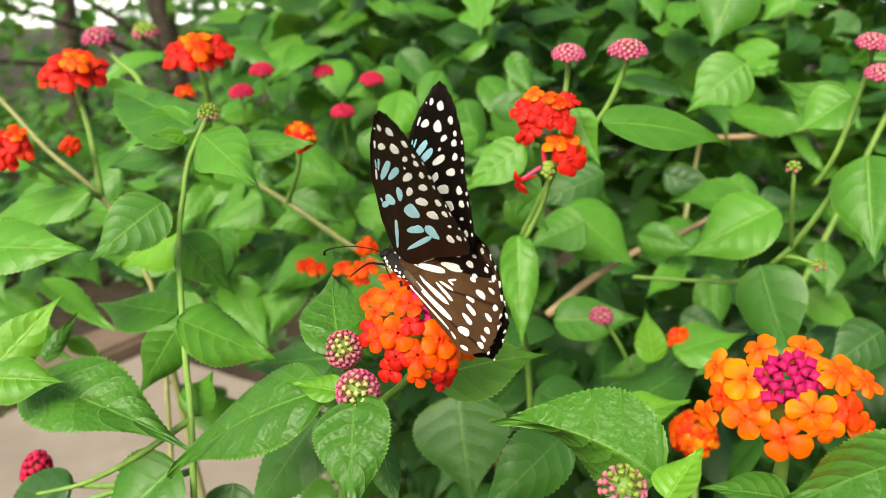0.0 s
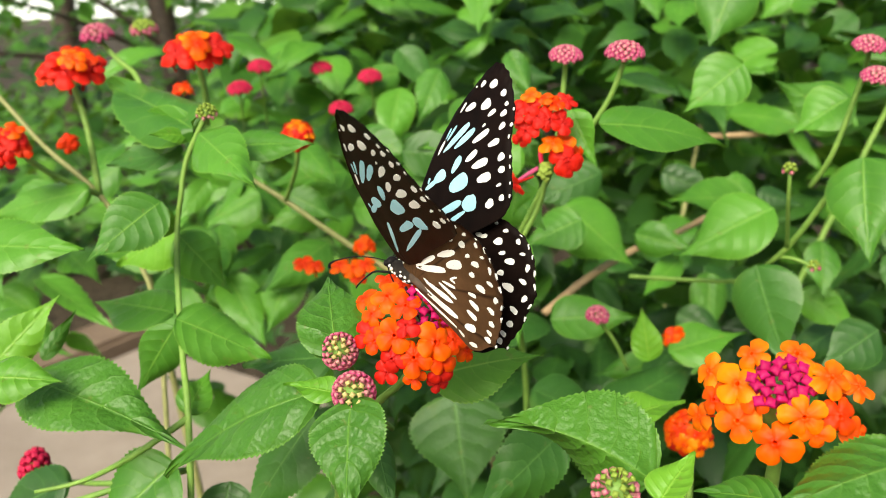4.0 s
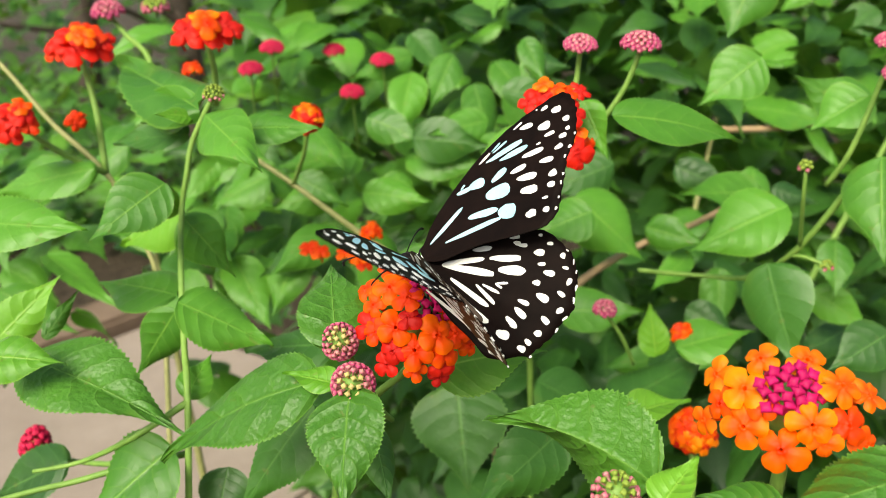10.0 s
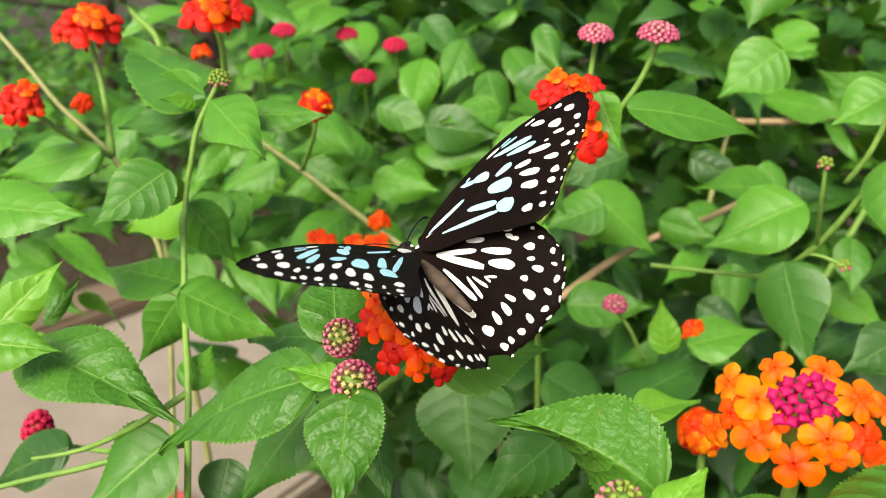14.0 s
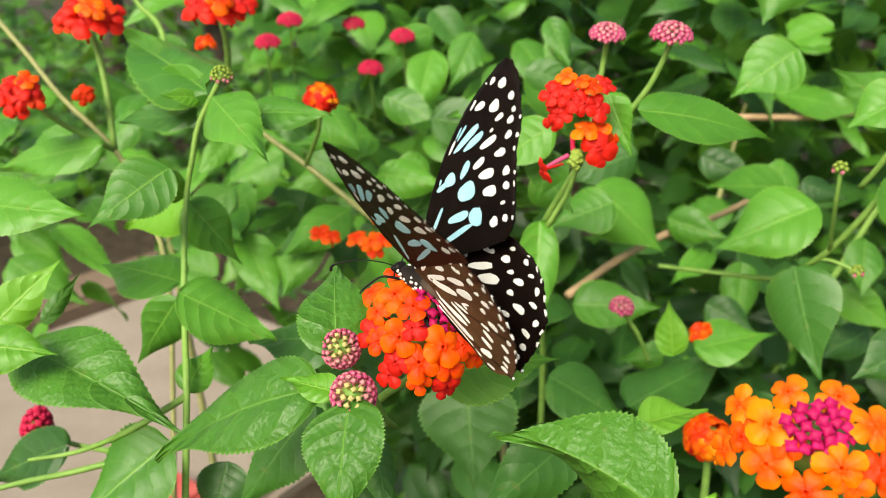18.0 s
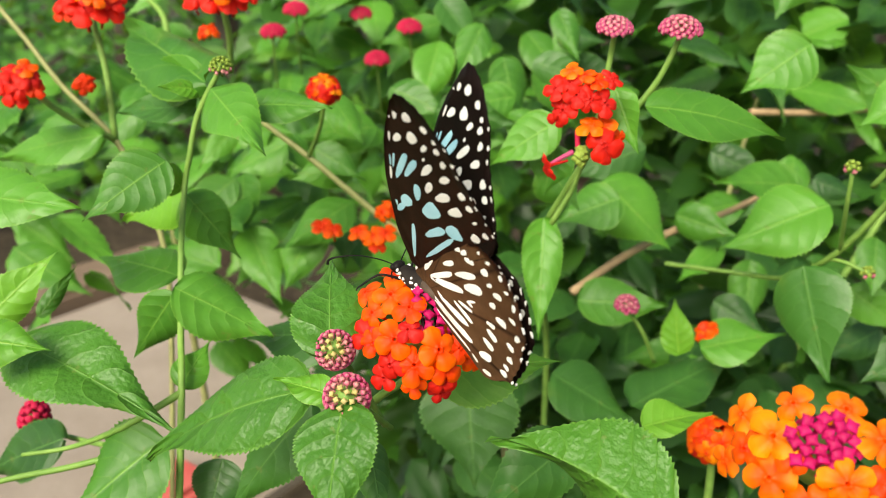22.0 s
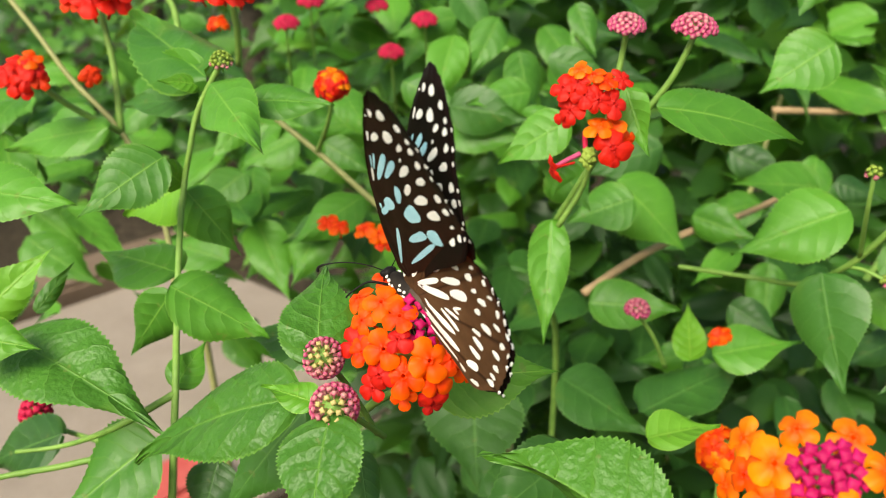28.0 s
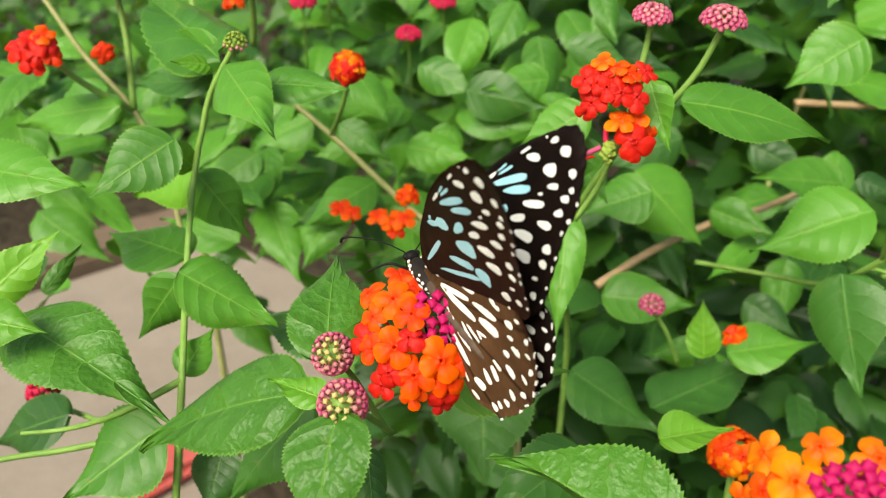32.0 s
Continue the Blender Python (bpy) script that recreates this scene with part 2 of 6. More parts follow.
def tube_mesh(name, pts, radii, mats, sides=8):
    """A tapering stem through the points, closed at both ends."""
    pts = [Vector(p) for p in pts]
    fine, rad = [], []
    for i in range(len(pts) - 1):
        p0, p1, p2, p3 = pts[max(i - 1, 0)], pts[i], pts[i + 1], pts[min(i + 2, len(pts) - 1)]
        for j in range(4):
            t = j / 4
            fine.append(0.5 * (2 * p1 + (p2 - p0) * t + (2 * p0 - 5 * p1 + 4 * p2 - p3) * t * t + (3 * p1 - p0 - 3 * p2 + p3) * t ** 3))
            rad.append(radii[i] * (1 - t) + radii[i + 1] * t)
    fine.append(pts[-1])
    rad.append(radii[-1])
    verts, side = [], Vector((0.31, 0.87, 0.38))
    for i, p in enumerate(fine):
        d = (fine[min(i + 1, len(fine) - 1)] - fine[max(i - 1, 0)]).normalized()
        u = (side - d * side.dot(d)).normalized()
        w = d.cross(u)
        side = u
        verts += [p + (u * math.cos(6.2832 * j / sides) + w * math.sin(6.2832 * j / sides)) * rad[i] for j in range(sides)]
    faces = [(i * sides + j, i * sides + (j + 1) % sides, (i + 1) * sides + (j + 1) % sides, (i + 1) * sides + j) for i in range(len(fine) - 1) for j in range(sides)]
    faces += [tuple(range(sides - 1, -1, -1)), tuple(range((len(fine) - 1) * sides, len(fine) * sides))]
    return mesh_of(name, verts, faces, mats)


def stem(plant, pts, r0=0.0012, r1=None, mat=None, name="stem"):
    n = len(pts)
    r1 = r0 if r1 is None else r1
    radii = [r0 + (r1 - r0) * i / (n - 1) for i in range(n)]
    return part(name, tube_mesh(name, pts, radii, [mat or STEM]), plant)


def floret_mesh(name, mat, size, lobes, seed, cup=0.12):
    """An open lantana floret: broad rounded lobes parted by deep clefts, a raised throat ring with a dark hole, and the tube behind. Axis +z."""
    rng = random.Random(seed)
    per = 10
    seg = lobes * per
    verts, faces = [], []
    lob = [rng.uniform(0.84, 1.06) for _ in range(lobes)]
    lob[0] = 1.10
    tilt = [rng.uniform(-0.30, 0.16) for _ in range(lobes)]
    roll = [rng.uniform(-0.25, 0.25) for _ in range(lobes)]
    rows = [(0.05, -0.30), (0.07, 0.06), (0.12, 0.13), (0.18, 0.06), (0.28, 0.0), (0.46, 0.0), (0.66, 0.0), (0.84, 0.0), (0.95, 0.0), (1.0, 0.0)]
    for f, lip in rows:
        for j in range(seg):
            q = (j % per) / per
            k = j // per
            bulge = math.sin(math.pi * q)
            edge = (0.50 + 0.50 * bulge ** 0.5) * lob[k] * (1 - 0.035 * (0.4 < q < 0.6))
            r = size * (f if f < 0.25 else 0.22 + (edge - 0.22) * (f - 0.22) / 0.78)
            a = 6.2832 * (k + 0.5 + (q - 0.5) * (1.0 + 0.05 * f)) / lobes
            z = lip + cup * max(0.0, f - 0.2) * 0.6 + tilt[k] * f * f * bulge + roll[k] * f * (q - 0.5) * bulge + 0.10 * bulge * math.sin(math.pi * min(1.0, f)) - 0.30 * max(0, f - 0.6) ** 1.5 * 2 + 0.05 * f * f * math.sin(13 * q + 4 * k + seed)
            verts.append((r * math.cos(a), r * math.sin(a), size * z))
    n = len(rows)
    for i in range(n - 1):
        faces += [(i * seg + j, (i + 1) * seg + j, (i + 1) * seg + (j + 1) % seg, i * seg + (j + 1) % seg) for j in range(seg)]
    b = len(verts)
    for z, r in ((-0.10, 0.15), (-0.6, 0.10), (-1.5, 0.08)):
        verts += [(size * r * math.cos(6.2832 * j / seg), size * r * math.sin(6.2832 * j / seg), size * z) for j in range(seg)]
    for i in range(2):
        faces += [(b + i * seg + j, b + i * seg + (j + 1) % seg, b + (i + 1) * seg + (j + 1) % seg, b + (i + 1) * seg + j) for j in range(seg)]
    return mesh_of(name, verts, faces, [mat])


def knob_mesh(name, mat, size, seed):
    """A closed bud: a squarish, four-cornered knob on a short neck. Axis +z."""
    rng = random.Random(seed)
    seg, verts, faces = 8, [], []
    prof = [(-2.0, 0.30), (-0.6, 0.36), (-0.1, 0.62), (0.35, 0.95), (0.72, 0.85), (0.95, 0.42)]
    for z, r in prof:
        for j in range(seg):
            a = 6.2832 * j / seg
            rr = r * (1.2 if j % 2 == 0 else 0.78) * rng.uniform(0.93, 1.07)
            verts.append((size * 0.5 * rr * math.cos(a), size * 0.5 * rr * math.sin(a), size * 0.5 * z))
    for i in range(len(prof) - 1):
        faces += [(i * seg + j, i * seg + (j + 1) % seg, (i + 1) * seg + (j + 1) % seg, (i + 1) * seg + j) for j in range(seg)]
    faces += [tuple(range((len(prof) - 1) * seg, len(prof) * seg))]
    return mesh_of(name, verts, faces, [mat])


KINDS = {}


def kind_mesh(key, maker):
    if key not in KINDS:
        KINDS[key] = maker()
    return KINDS[key]


def axis_frame(at, axis, spin=0.0):
    m = Vector(axis).to_track_quat("Z", "Y").to_matrix().to_4x4() @ Matrix.Rotation(spin, 4, "Z")
    m.translation = at
    return m


def dome(radius, depth, mats, name):
    """The green cushion that carries the florets; axis +z, top at z = 0.62 radius."""
    seg, verts = 14, []
    prof = [(-1.1, 0.10), (-0.75, 0.14), (-0.35, 0.48), (0.0, 0.62), (0.3, 0.55), (0.52, 0.33), (0.62, 0.06)]
    for z, r in prof:
        verts += [(radius * r * math.cos(6.2832 * j / seg), radius * r * math.sin(6.2832 * j / seg), radius * depth * z) for j in range(seg)]
    faces = [(i * seg + j, i * seg + (j + 1) % seg, (i + 1) * seg + (j + 1) % seg, (i + 1) * seg + j) for i in range(len(prof) - 1) for j in range(seg)]
    faces += [tuple(range((len(prof) - 1) * seg, len(prof) * seg)), tuple(range(seg - 1, -1, -1))]
    return mesh_of(name, verts, faces, mats)


def flower_head(plant, at, axis, radius, rings, flat=1.0, seed=1, label="", floret_kinds=4, core=None, jitter=0.10):
    """A lantana head: florets on a dome. rings: (polar angle, count, material, floret radius); core: (material, count, knob size, spread)."""
    rng = random.Random(seed)
    m = axis_frame(at, axis, rng.uniform(0, 6.28))
    head = part("flower_head", kind_mesh(("dome", round(radius, 4), flat, not rings), lambda: dome(radius, flat, [STEM], "flower_head")), plant, m, label)
    for polar, count, mat, size in rings:
        off = rng.uniform(0, 6.28)
        for i in range(count):
            a = off + 6.2832 * (i + rng.uniform(-0.22, 0.22)) / count
            p = radians(polar) + rng.uniform(-jitter, jitter)
            d = Vector((math.sin(p) * math.cos(a), math.sin(p) * math.sin(a), math.cos(p)))
            pos = Vector((d.x * radius, d.y * radius, d.z * radius * flat))
            d2 = (d + Vector((rng.uniform(-.2, .2), rng.uniform(-.2, .2), rng.uniform(0.0, .35)))).normalized()
            mt = mat[rng.randrange(len(mat))] if isinstance(mat, tuple) else mat
            v = rng.randrange(floret_kinds)
            me = kind_mesh((mt.name, round(size, 5), v), lambda: floret_mesh("floret", mt, size, 4 + v % 2, 10 + v))
            part("floret", me, head, m @ axis_frame(pos, d2, rng.uniform(0, 6.28)))
    if core:
        mat, count, size, spread = core
        lift = 1.06 if rings else 0.92
        for i in range(count):
            p = radians(spread) * math.sqrt((i + 0.5) / count)
            a = 2.39996 * i
            d = Vector((math.sin(p) * math.cos(a), math.sin(p) * math.sin(a), math.cos(p)))
            pos = Vector((d.x * radius, d.y * radius, d.z * radius * flat)) * (lift + (0.16 * (i / count) ** 2 if not rings else 0.0))
            mt = mat[min(len(mat) - 1, int(len(mat) * i / count))] if isinstance(mat, tuple) else mat
            v = rng.randrange(3)
            me = kind_mesh(("knob", mt.name, round(size, 5), v), lambda: knob_mesh("bud", mt, size, v))
            part("bud", me, head, m @ axis_frame(pos, d, rng.uniform(0, 6.28)))
    return head



def jolt(way, rng, amount):
    return Vector(way) + Vector((rng.uniform(-amount, amount), rng.uniform(-amount, amount), rng.uniform(-amount, amount)))


def loose_head(plant, at, axis, radius, florets, label, buds=(), flat=0.8):
    """A rumpled head of single florets (place, axis, radius, material) with closed buds (places, axis, size, material) amid them."""
    m = axis_frame(at, axis)
    head = part("flower_head", kind_mesh(("dome", round(radius, 4), flat), lambda: dome(radius, flat, [STEM], "flower_head")), plant, m, label)
    rng = random.Random(len(KINDS) + len(florets))
    for place, way, size, mat in florets:
        v = rng.randrange(6)
        me = kind_mesh((mat.name, round(size, 4), v), lambda: floret_mesh("floret", mat, round(size, 4), 5 if v == 2 else 4, 30 + v))
        part("floret", me, head, axis_frame(place, jolt(way, rng, 0.16), rng.uniform(0, 6.28)))
    for place, way, size, mat in buds:
        v = rng.randrange(3)
        me = kind_mesh(("knob", mat.name, round(size, 4), v), lambda: knob_mesh("bud", mat, round(size, 4), v))
        part("bud", me, head, axis_frame(place, jolt(way, rng, 0.4), rng.uniform(0, 6.28)))
    return head


def bud_patch(at, across, down, way, count, size, mat):
    """Places for closed buds over an oval patch spanned by two half-axes."""
    out = []
    for i in range(count):
        r, a = math.sqrt((i + 0.5) / count), 2.39996 * i
        dip = Vector(way) * (0.0012 * (1 - r * r))
        out.append((Vector(at) + Vector(across) * (r * math.cos(a)) + Vector(down) * (r * math.sin(a)) + dip, way, size, mat))
    return out

# ---- ground, path and distance ----
def soil_material():
    m = Mat("dark_soil", 0.9, 0.2)
    obj = m.tree.nodes.new("ShaderNodeTexCoord").outputs["Object"]
    n = m.noise(obj, 30.0, 6.0)
    m.colour(m.ramp(n, [(0.3, (0.022, 0.016, 0.010)), (0.7, (0.07, 0.052, 0.034))]))
    m.bump(n, 0.8, 0.02)
    return m.mat


def concrete_material(name, a, b):
    m = Mat(name, 0.8, 0.3)
    obj = m.tree.nodes.new("ShaderNodeTexCoord").outputs["Object"]
    n = m.math("ADD", m.math("MULTIPLY", m.noise(obj, 9.0, 5.0), 0.7), m.math("MULTIPLY", m.noise(obj, 120.0, 3.0), 0.3))
    m.colour(m.ramp(n, [(0.3, a), (0.7, b)]))
    m.bump(m.noise(obj, 200.0, 4.0), 0.3, 0.003)
    return m.mat


def slab(name, x0, x1, y0, y1, z0, z1, mat, parent=None, bevel=0.01):
    bm = bmesh.new()
    bmesh.ops.create_cube(bm, size=1.0)
    for v in bm.verts:
        v.co = Vector(((x0 + x1) / 2 + v.co.x * (x1 - x0), (y0 + y1) / 2 + v.co.y * (y1 - y0), (z0 + z1) / 2 + v.co.z * (z1 - z0)))
    bmesh.ops.bevel(bm, geom=bm.edges[:], offset=bevel, segments=2, affect="EDGES")
    me = bpy.data.meshes.new(name)
    bm.to_mesh(me)
    bm.free()
    me.materials.append(mat)
    ob = new(name, me)
    if parent:
        ob.parent = parent
    return ob


SOIL = soil_material()
CONCRETE = concrete_material("pinkish_concrete", (0.24, 0.195, 0.16), (0.33, 0.275, 0.23))
BROWN_STONE = concrete_material("brown_stone", (0.13, 0.09, 0.06), (0.22, 0.155, 0.11))
ground = new("ground", mesh_of("ground", [(-400, -400, 0), (400, -400, 0), (400, 400, 0), (-400, 400, 0)], [(0, 1, 2, 3)], [SOIL]))
tagged(ground, "dark bare soil under the shrubs", "ground", kind="structure")

# ---- the near lantana, with the butterfly's flower ----
near = empty("lantana_shrub", (0.0, 0.02, 0.0), "green lantana shrub with orange and red flower heads, butterfly on it", "shrub")
loose_head(near, (0.0021, 0.0097, 0.7987), (0.02, -0.70, 0.71), 0.0070, [
    ((-0.0028, 0.0045, 0.8097), (-0.20, -0.57, 0.80), 0.0039, ORANGE), ((-0.0086, 0.0117, 0.8066), (-0.53, -0.30, 0.79), 0.0034, ORANGE),
    ((0.0010, 0.0013, 0.8088), (-0.03, -0.68, 0.73), 0.0034, ORANGE), ((-0.0014, -0.0020, 0.8037), (-0.13, -0.84, 0.53), 0.0040, ORANGE),
    ((-0.0071, 0.0010, 0.8026), (-0.40, -0.76, 0.52), 0.0035, RED), ((-0.0055, -0.0006, 0.8020), (-0.32, -0.82, 0.48), 0.0031, ORANGE),
    ((0.0025, -0.0035, 0.7994), (0.03, -0.93, 0.36), 0.0043, ORANGE), ((-0.0020, -0.0028, 0.7989), (-0.17, -0.92, 0.35), 0.0035, RED),
    ((-0.0033, -0.0019, 0.7954), (-0.25, -0.95, 0.20), 0.0029, RED), ((0.0023, -0.0030, 0.7950), (0.02, -0.98, 0.18), 0.0029, ORANGE),
    ((0.0069, -0.0021, 0.8021), (0.22, -0.86, 0.47), 0.0043, ORANGE), ((0.0084, -0.0019, 0.7984), (0.30, -0.89, 0.33), 0.0037, ORANGE),
    ((0.0078, -0.0018, 0.7956), (0.29, -0.93, 0.21), 0.0038, RED), ((0.0074, -0.0001, 0.7917), (0.30, -0.95, 0.02), 0.0024, RED),
    ((0.0136, 0.0033, 0.7974), (0.60, -0.73, 0.32), 0.0032, ORANGE), ((-0.0032, 0.0135, 0.8105), (-0.25, -0.20, 0.95), 0.0031, ORANGE),
    ((-0.0061, 0.0029, 0.8065), (-0.35, -0.65, 0.67), 0.0032, ORANGE), ((0.0010, -0.0015, 0.8056), (-0.04, -0.80, 0.60), 0.0029, RED),
    ((0.0106, 0.0001, 0.8015), (0.39, -0.79, 0.47), 0.0031, ORANGE),
    ((0.0097, 0.0085, 0.8028), (0.38, -0.66, 0.65), 0.0035, ORANGE),
    ((0.0086, 0.0120, 0.8057), (0.30, -0.55, 0.78), 0.0040, SCARLET), ((0.0035, 0.0136, 0.8100), (0.06, -0.45, 0.89), 0.0029, ORANGE),
    ((0.0001, 0.0106, 0.8095), (-0.09, -0.48, 0.87), 0.0029, ORANGE),
], "orange and scarlet flower head with magenta middle", bud_patch((0.0056, 0.0025, 0.8073), (0.0052, -0.0001, -0.0001), (-0.0001, -0.0015, -0.0049), (0.02, -0.70, 0.71), 22, 0.0022, MAGENTA), flat=0.80)
stem(near, [(0.0022, 0.0120, 0.7925), (-0.0010, 0.0170, 0.7840), (-0.0090, 0.0250, 0.7730), (-0.0180, 0.0330, 0.7560), (-0.0240, 0.0400, 0.7000), (-0.0260, 0.0400, 0.6000)], 0.0008, 0.0014)
stem(near, [(-0.0131, 0.0007, 0.7993), (-0.0105, 0.0096, 0.7885), (-0.0052, 0.0167, 0.7725)], 0.0006, 0.0007)
stem(near, [(-0.0102, -0.0039, 0.7922), (-0.0089, 0.0059, 0.7840), (-0.0040, 0.0182, 0.7709)], 0.0006, 0.0007)
flower_head(near, (-0.0131, 0.0008, 0.7994), (0.05, -0.75, 0.62), 0.0036, [], 1.0, 5, "round pink and lime cluster of closed buds", core=((CREAM, PALE, PINK, PINK, PINK, PINK, PINK, PINK, PINK, PINK), 84, 0.00115, 125))
flower_head(near, (-0.0101, -0.0040, 0.7920), (0.0, -0.85, 0.5), 0.0042, [], 1.0, 6, "round pink and lime cluster of closed buds", core=((CREAM, PALE, PINK, PINK, PINK, PINK, PINK, PINK, PINK, PINK), 90, 0.0013, 125))
loose_head(near, (0.0708, -0.0201, 0.7959), (-0.29, -0.61, 0.74), 0.0085, [
    ((0.0600, -0.0263, 0.8033), (-0.56, -0.54, 0.62), 0.0044, AMBER), ((0.0578, -0.0187, 0.8022), (-0.72, -0.27, 0.64), 0.0037, AMBER),
    ((0.0631, -0.0235, 0.8077), (-0.44, -0.44, 0.78), 0.0034, AMBER), ((0.0697, -0.0265, 0.8089), (-0.19, -0.54, 0.82), 0.0038, AMBER),
    ((0.0743, -0.0301, 0.8059), (-0.02, -0.69, 0.72), 0.0040, AMBER), ((0.0801, -0.0284, 0.8033), (0.24, -0.69, 0.69), 0.0033, AMBER),
    ((0.0595, -0.0289, 0.7976), (-0.61, -0.67, 0.42), 0.0041, AMBER), ((0.0569, -0.0171, 0.7920), (-0.93, -0.25, 0.26), 0.0031, AMBER),
    ((0.0571, -0.0235, 0.7989), (-0.73, -0.47, 0.49), 0.0036, ORANGE), ((0.0645, -0.0331, 0.7957), (-0.41, -0.84, 0.35), 0.0044, ORANGE),
    ((0.0687, -0.0336, 0.8007), (-0.23, -0.82, 0.52), 0.0040, AMBER), ((0.0748, -0.0333, 0.8004), (0.01, -0.85, 0.53), 0.0037, ORANGE),
    ((0.0791, -0.0320, 0.7963), (0.21, -0.89, 0.41), 0.0031, AMBER), ((0.0621, -0.0299, 0.8021), (-0.47, -0.67, 0.57), 0.0028, ORANGE),
    ((0.0707, -0.0344, 0.7979), (-0.16, -0.89, 0.43), 0.0029, AMBER),
], "amber orange flower head with magenta middle", bud_patch((0.0665, -0.0294, 0.8042), (0.0056, -0.0001, -0.0001), (-0.0001, -0.0018, -0.0046), (-0.20, -0.66, 0.72), 26, 0.0023, MAGENTA), flat=0.80)
stem(near, [(0.0681, -0.0266, 0.7911), (0.0698, -0.0222, 0.7787), (0.0711, -0.0178, 0.7597), (0.0741, -0.0021, 0.6787)], 0.0011, 0.0020)
leaf(near, (0.0462, -0.0261, 0.7840), (0.0176, -0.0022, 0.7841), 0.0195, (0.555, -0.797, 0.238), 0.315, -0.62, 0.256, fine=1.6, twist=-1.28)
leaf(near, (0.0448, -0.0351, 0.7857), (0.0525, -0.0292, 0.7917), 0.0079, (-0.42, -0.32, 0.85), 0.20, 0.30, mat=LEAF_YOUNG_OR_LIT)
leaf(near, (0.0842, -0.0431, 0.7984), (0.0572, -0.0480, 0.7920), 0.0161, (-0.16, -0.32, 0.93), 0.20, -0.20, fine=1.6)
leaf(near, (0.0676, -0.0320, 0.7828), (0.0525, -0.0295, 0.7839), 0.0097, (0.02, -0.31, 0.95), 0.20, 0.20)
leaf(near, (-0.0134, -0.0010, 0.7985), (-0.0181, 0.0267, 0.8072), 0.0150, (0.20, -0.74, 0.64), 0.55, 0.20, curl=-0.10, fine=1.6)
leaf(near, (-0.0104, -0.0061, 0.7922), (-0.0103, -0.0247, 0.7763), 0.0156, (-0.21, -0.64, 0.74), 0.18, 0.18, fine=1.6)
leaf(near, (-0.0177, 0.0023, 0.7894), (-0.0564, 0.0102, 0.7641), 0.0200, (-0.55, -0.48, 0.68), 0.30, 0.30, curl=0.10, fine=1.6)
leaf(near, (-0.0137, -0.0005, 0.7901), (-0.0260, 0.0035, 0.7903), 0.0063, (-0.13, -0.43, 0.89), 0.20, 0.30, mat=LEAF_YOUNG_OR_LIT)
# paler young-leaf colour stands in for light on this blade beneath the butterfly
leaf(near, (0.0047, 0.0232, 0.7815), (0.0338, 0.0302, 0.7836), 0.0175, (0.10, -0.66, 0.75), 0.10, 0.10, -0.08, mat=LEAF_YOUNG_OR_LIT)
leaf(near, (-0.0989, 0.0357, 0.7782), (-0.0520, 0.0176, 0.7664), 0.0225, (0.08, -0.38, 0.92), 0.20, 0.35, fine=1.5)
leaf(near, (-0.1012, 0.0221, 0.7850), (-0.0822, 0.0238, 0.7824), 0.0123, (0.16, -0.56, 0.81), 0.20, 0.30, mat=LEAF_YOUNG_OR_LIT, fine=1.2)
leaf(near, (-0.1116, 0.0427, 0.7777), (-0.0959, 0.0553, 0.7938), 0.0117, (0.28, -0.87, 0.41), 0.10, 0.20, mat=LEAF_YOUNG_OR_LIT)
leaf(near, (-0.1064, 0.0599, 0.7721), (-0.0989, 0.0697, 0.7839), 0.0045, (0.45, -0.81, 0.38), 0.10, 0.10)
leaf(near, (-0.0633, 0.0497, 0.7879), (-0.0389, 0.0515, 0.7739), 0.0187, (0.46, -0.50, 0.73), 0.12, 0.20)
leaf(near, (-0.0671, 0.0590, 0.7818), (-0.0816, 0.0614, 0.7599), 0.0129, (-0.13, -0.99, -0.02), 0.15, 0.15)
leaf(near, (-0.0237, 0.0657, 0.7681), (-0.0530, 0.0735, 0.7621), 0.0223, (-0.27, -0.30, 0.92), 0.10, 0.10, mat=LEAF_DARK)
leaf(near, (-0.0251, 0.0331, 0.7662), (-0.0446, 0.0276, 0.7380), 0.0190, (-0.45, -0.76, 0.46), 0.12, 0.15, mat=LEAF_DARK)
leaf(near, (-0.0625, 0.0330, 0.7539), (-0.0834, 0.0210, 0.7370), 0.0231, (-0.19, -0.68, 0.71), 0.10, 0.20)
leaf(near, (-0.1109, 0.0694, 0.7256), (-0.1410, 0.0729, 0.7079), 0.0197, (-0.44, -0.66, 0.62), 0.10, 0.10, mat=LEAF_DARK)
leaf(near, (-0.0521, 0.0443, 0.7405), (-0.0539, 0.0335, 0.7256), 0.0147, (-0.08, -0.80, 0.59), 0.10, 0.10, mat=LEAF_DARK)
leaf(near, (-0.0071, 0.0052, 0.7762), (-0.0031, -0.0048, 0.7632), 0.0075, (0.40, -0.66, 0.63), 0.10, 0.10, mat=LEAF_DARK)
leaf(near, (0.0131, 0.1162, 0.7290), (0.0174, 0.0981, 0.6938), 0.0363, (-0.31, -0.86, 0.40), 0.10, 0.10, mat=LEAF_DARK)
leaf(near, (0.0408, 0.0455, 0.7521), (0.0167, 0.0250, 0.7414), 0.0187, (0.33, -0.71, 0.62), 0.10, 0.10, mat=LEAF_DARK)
leaf(near, (0.0600, 0.0517, 0.7534), (0.0800, 0.0582, 0.7552), 0.0119, (-0.01, -0.24, 0.97), 0.10, 0.30, mat=LEAF_YOUNG_OR_LIT)
flower_head(near, (0.0372, -0.0353, 0.7885), (0.1, -0.4, 0.9), 0.0036, [], 1.0, 15, "pale pink and green cluster of young buds", core=((LIME, PALE, PALE, PINK), 46, 0.0013, 112))

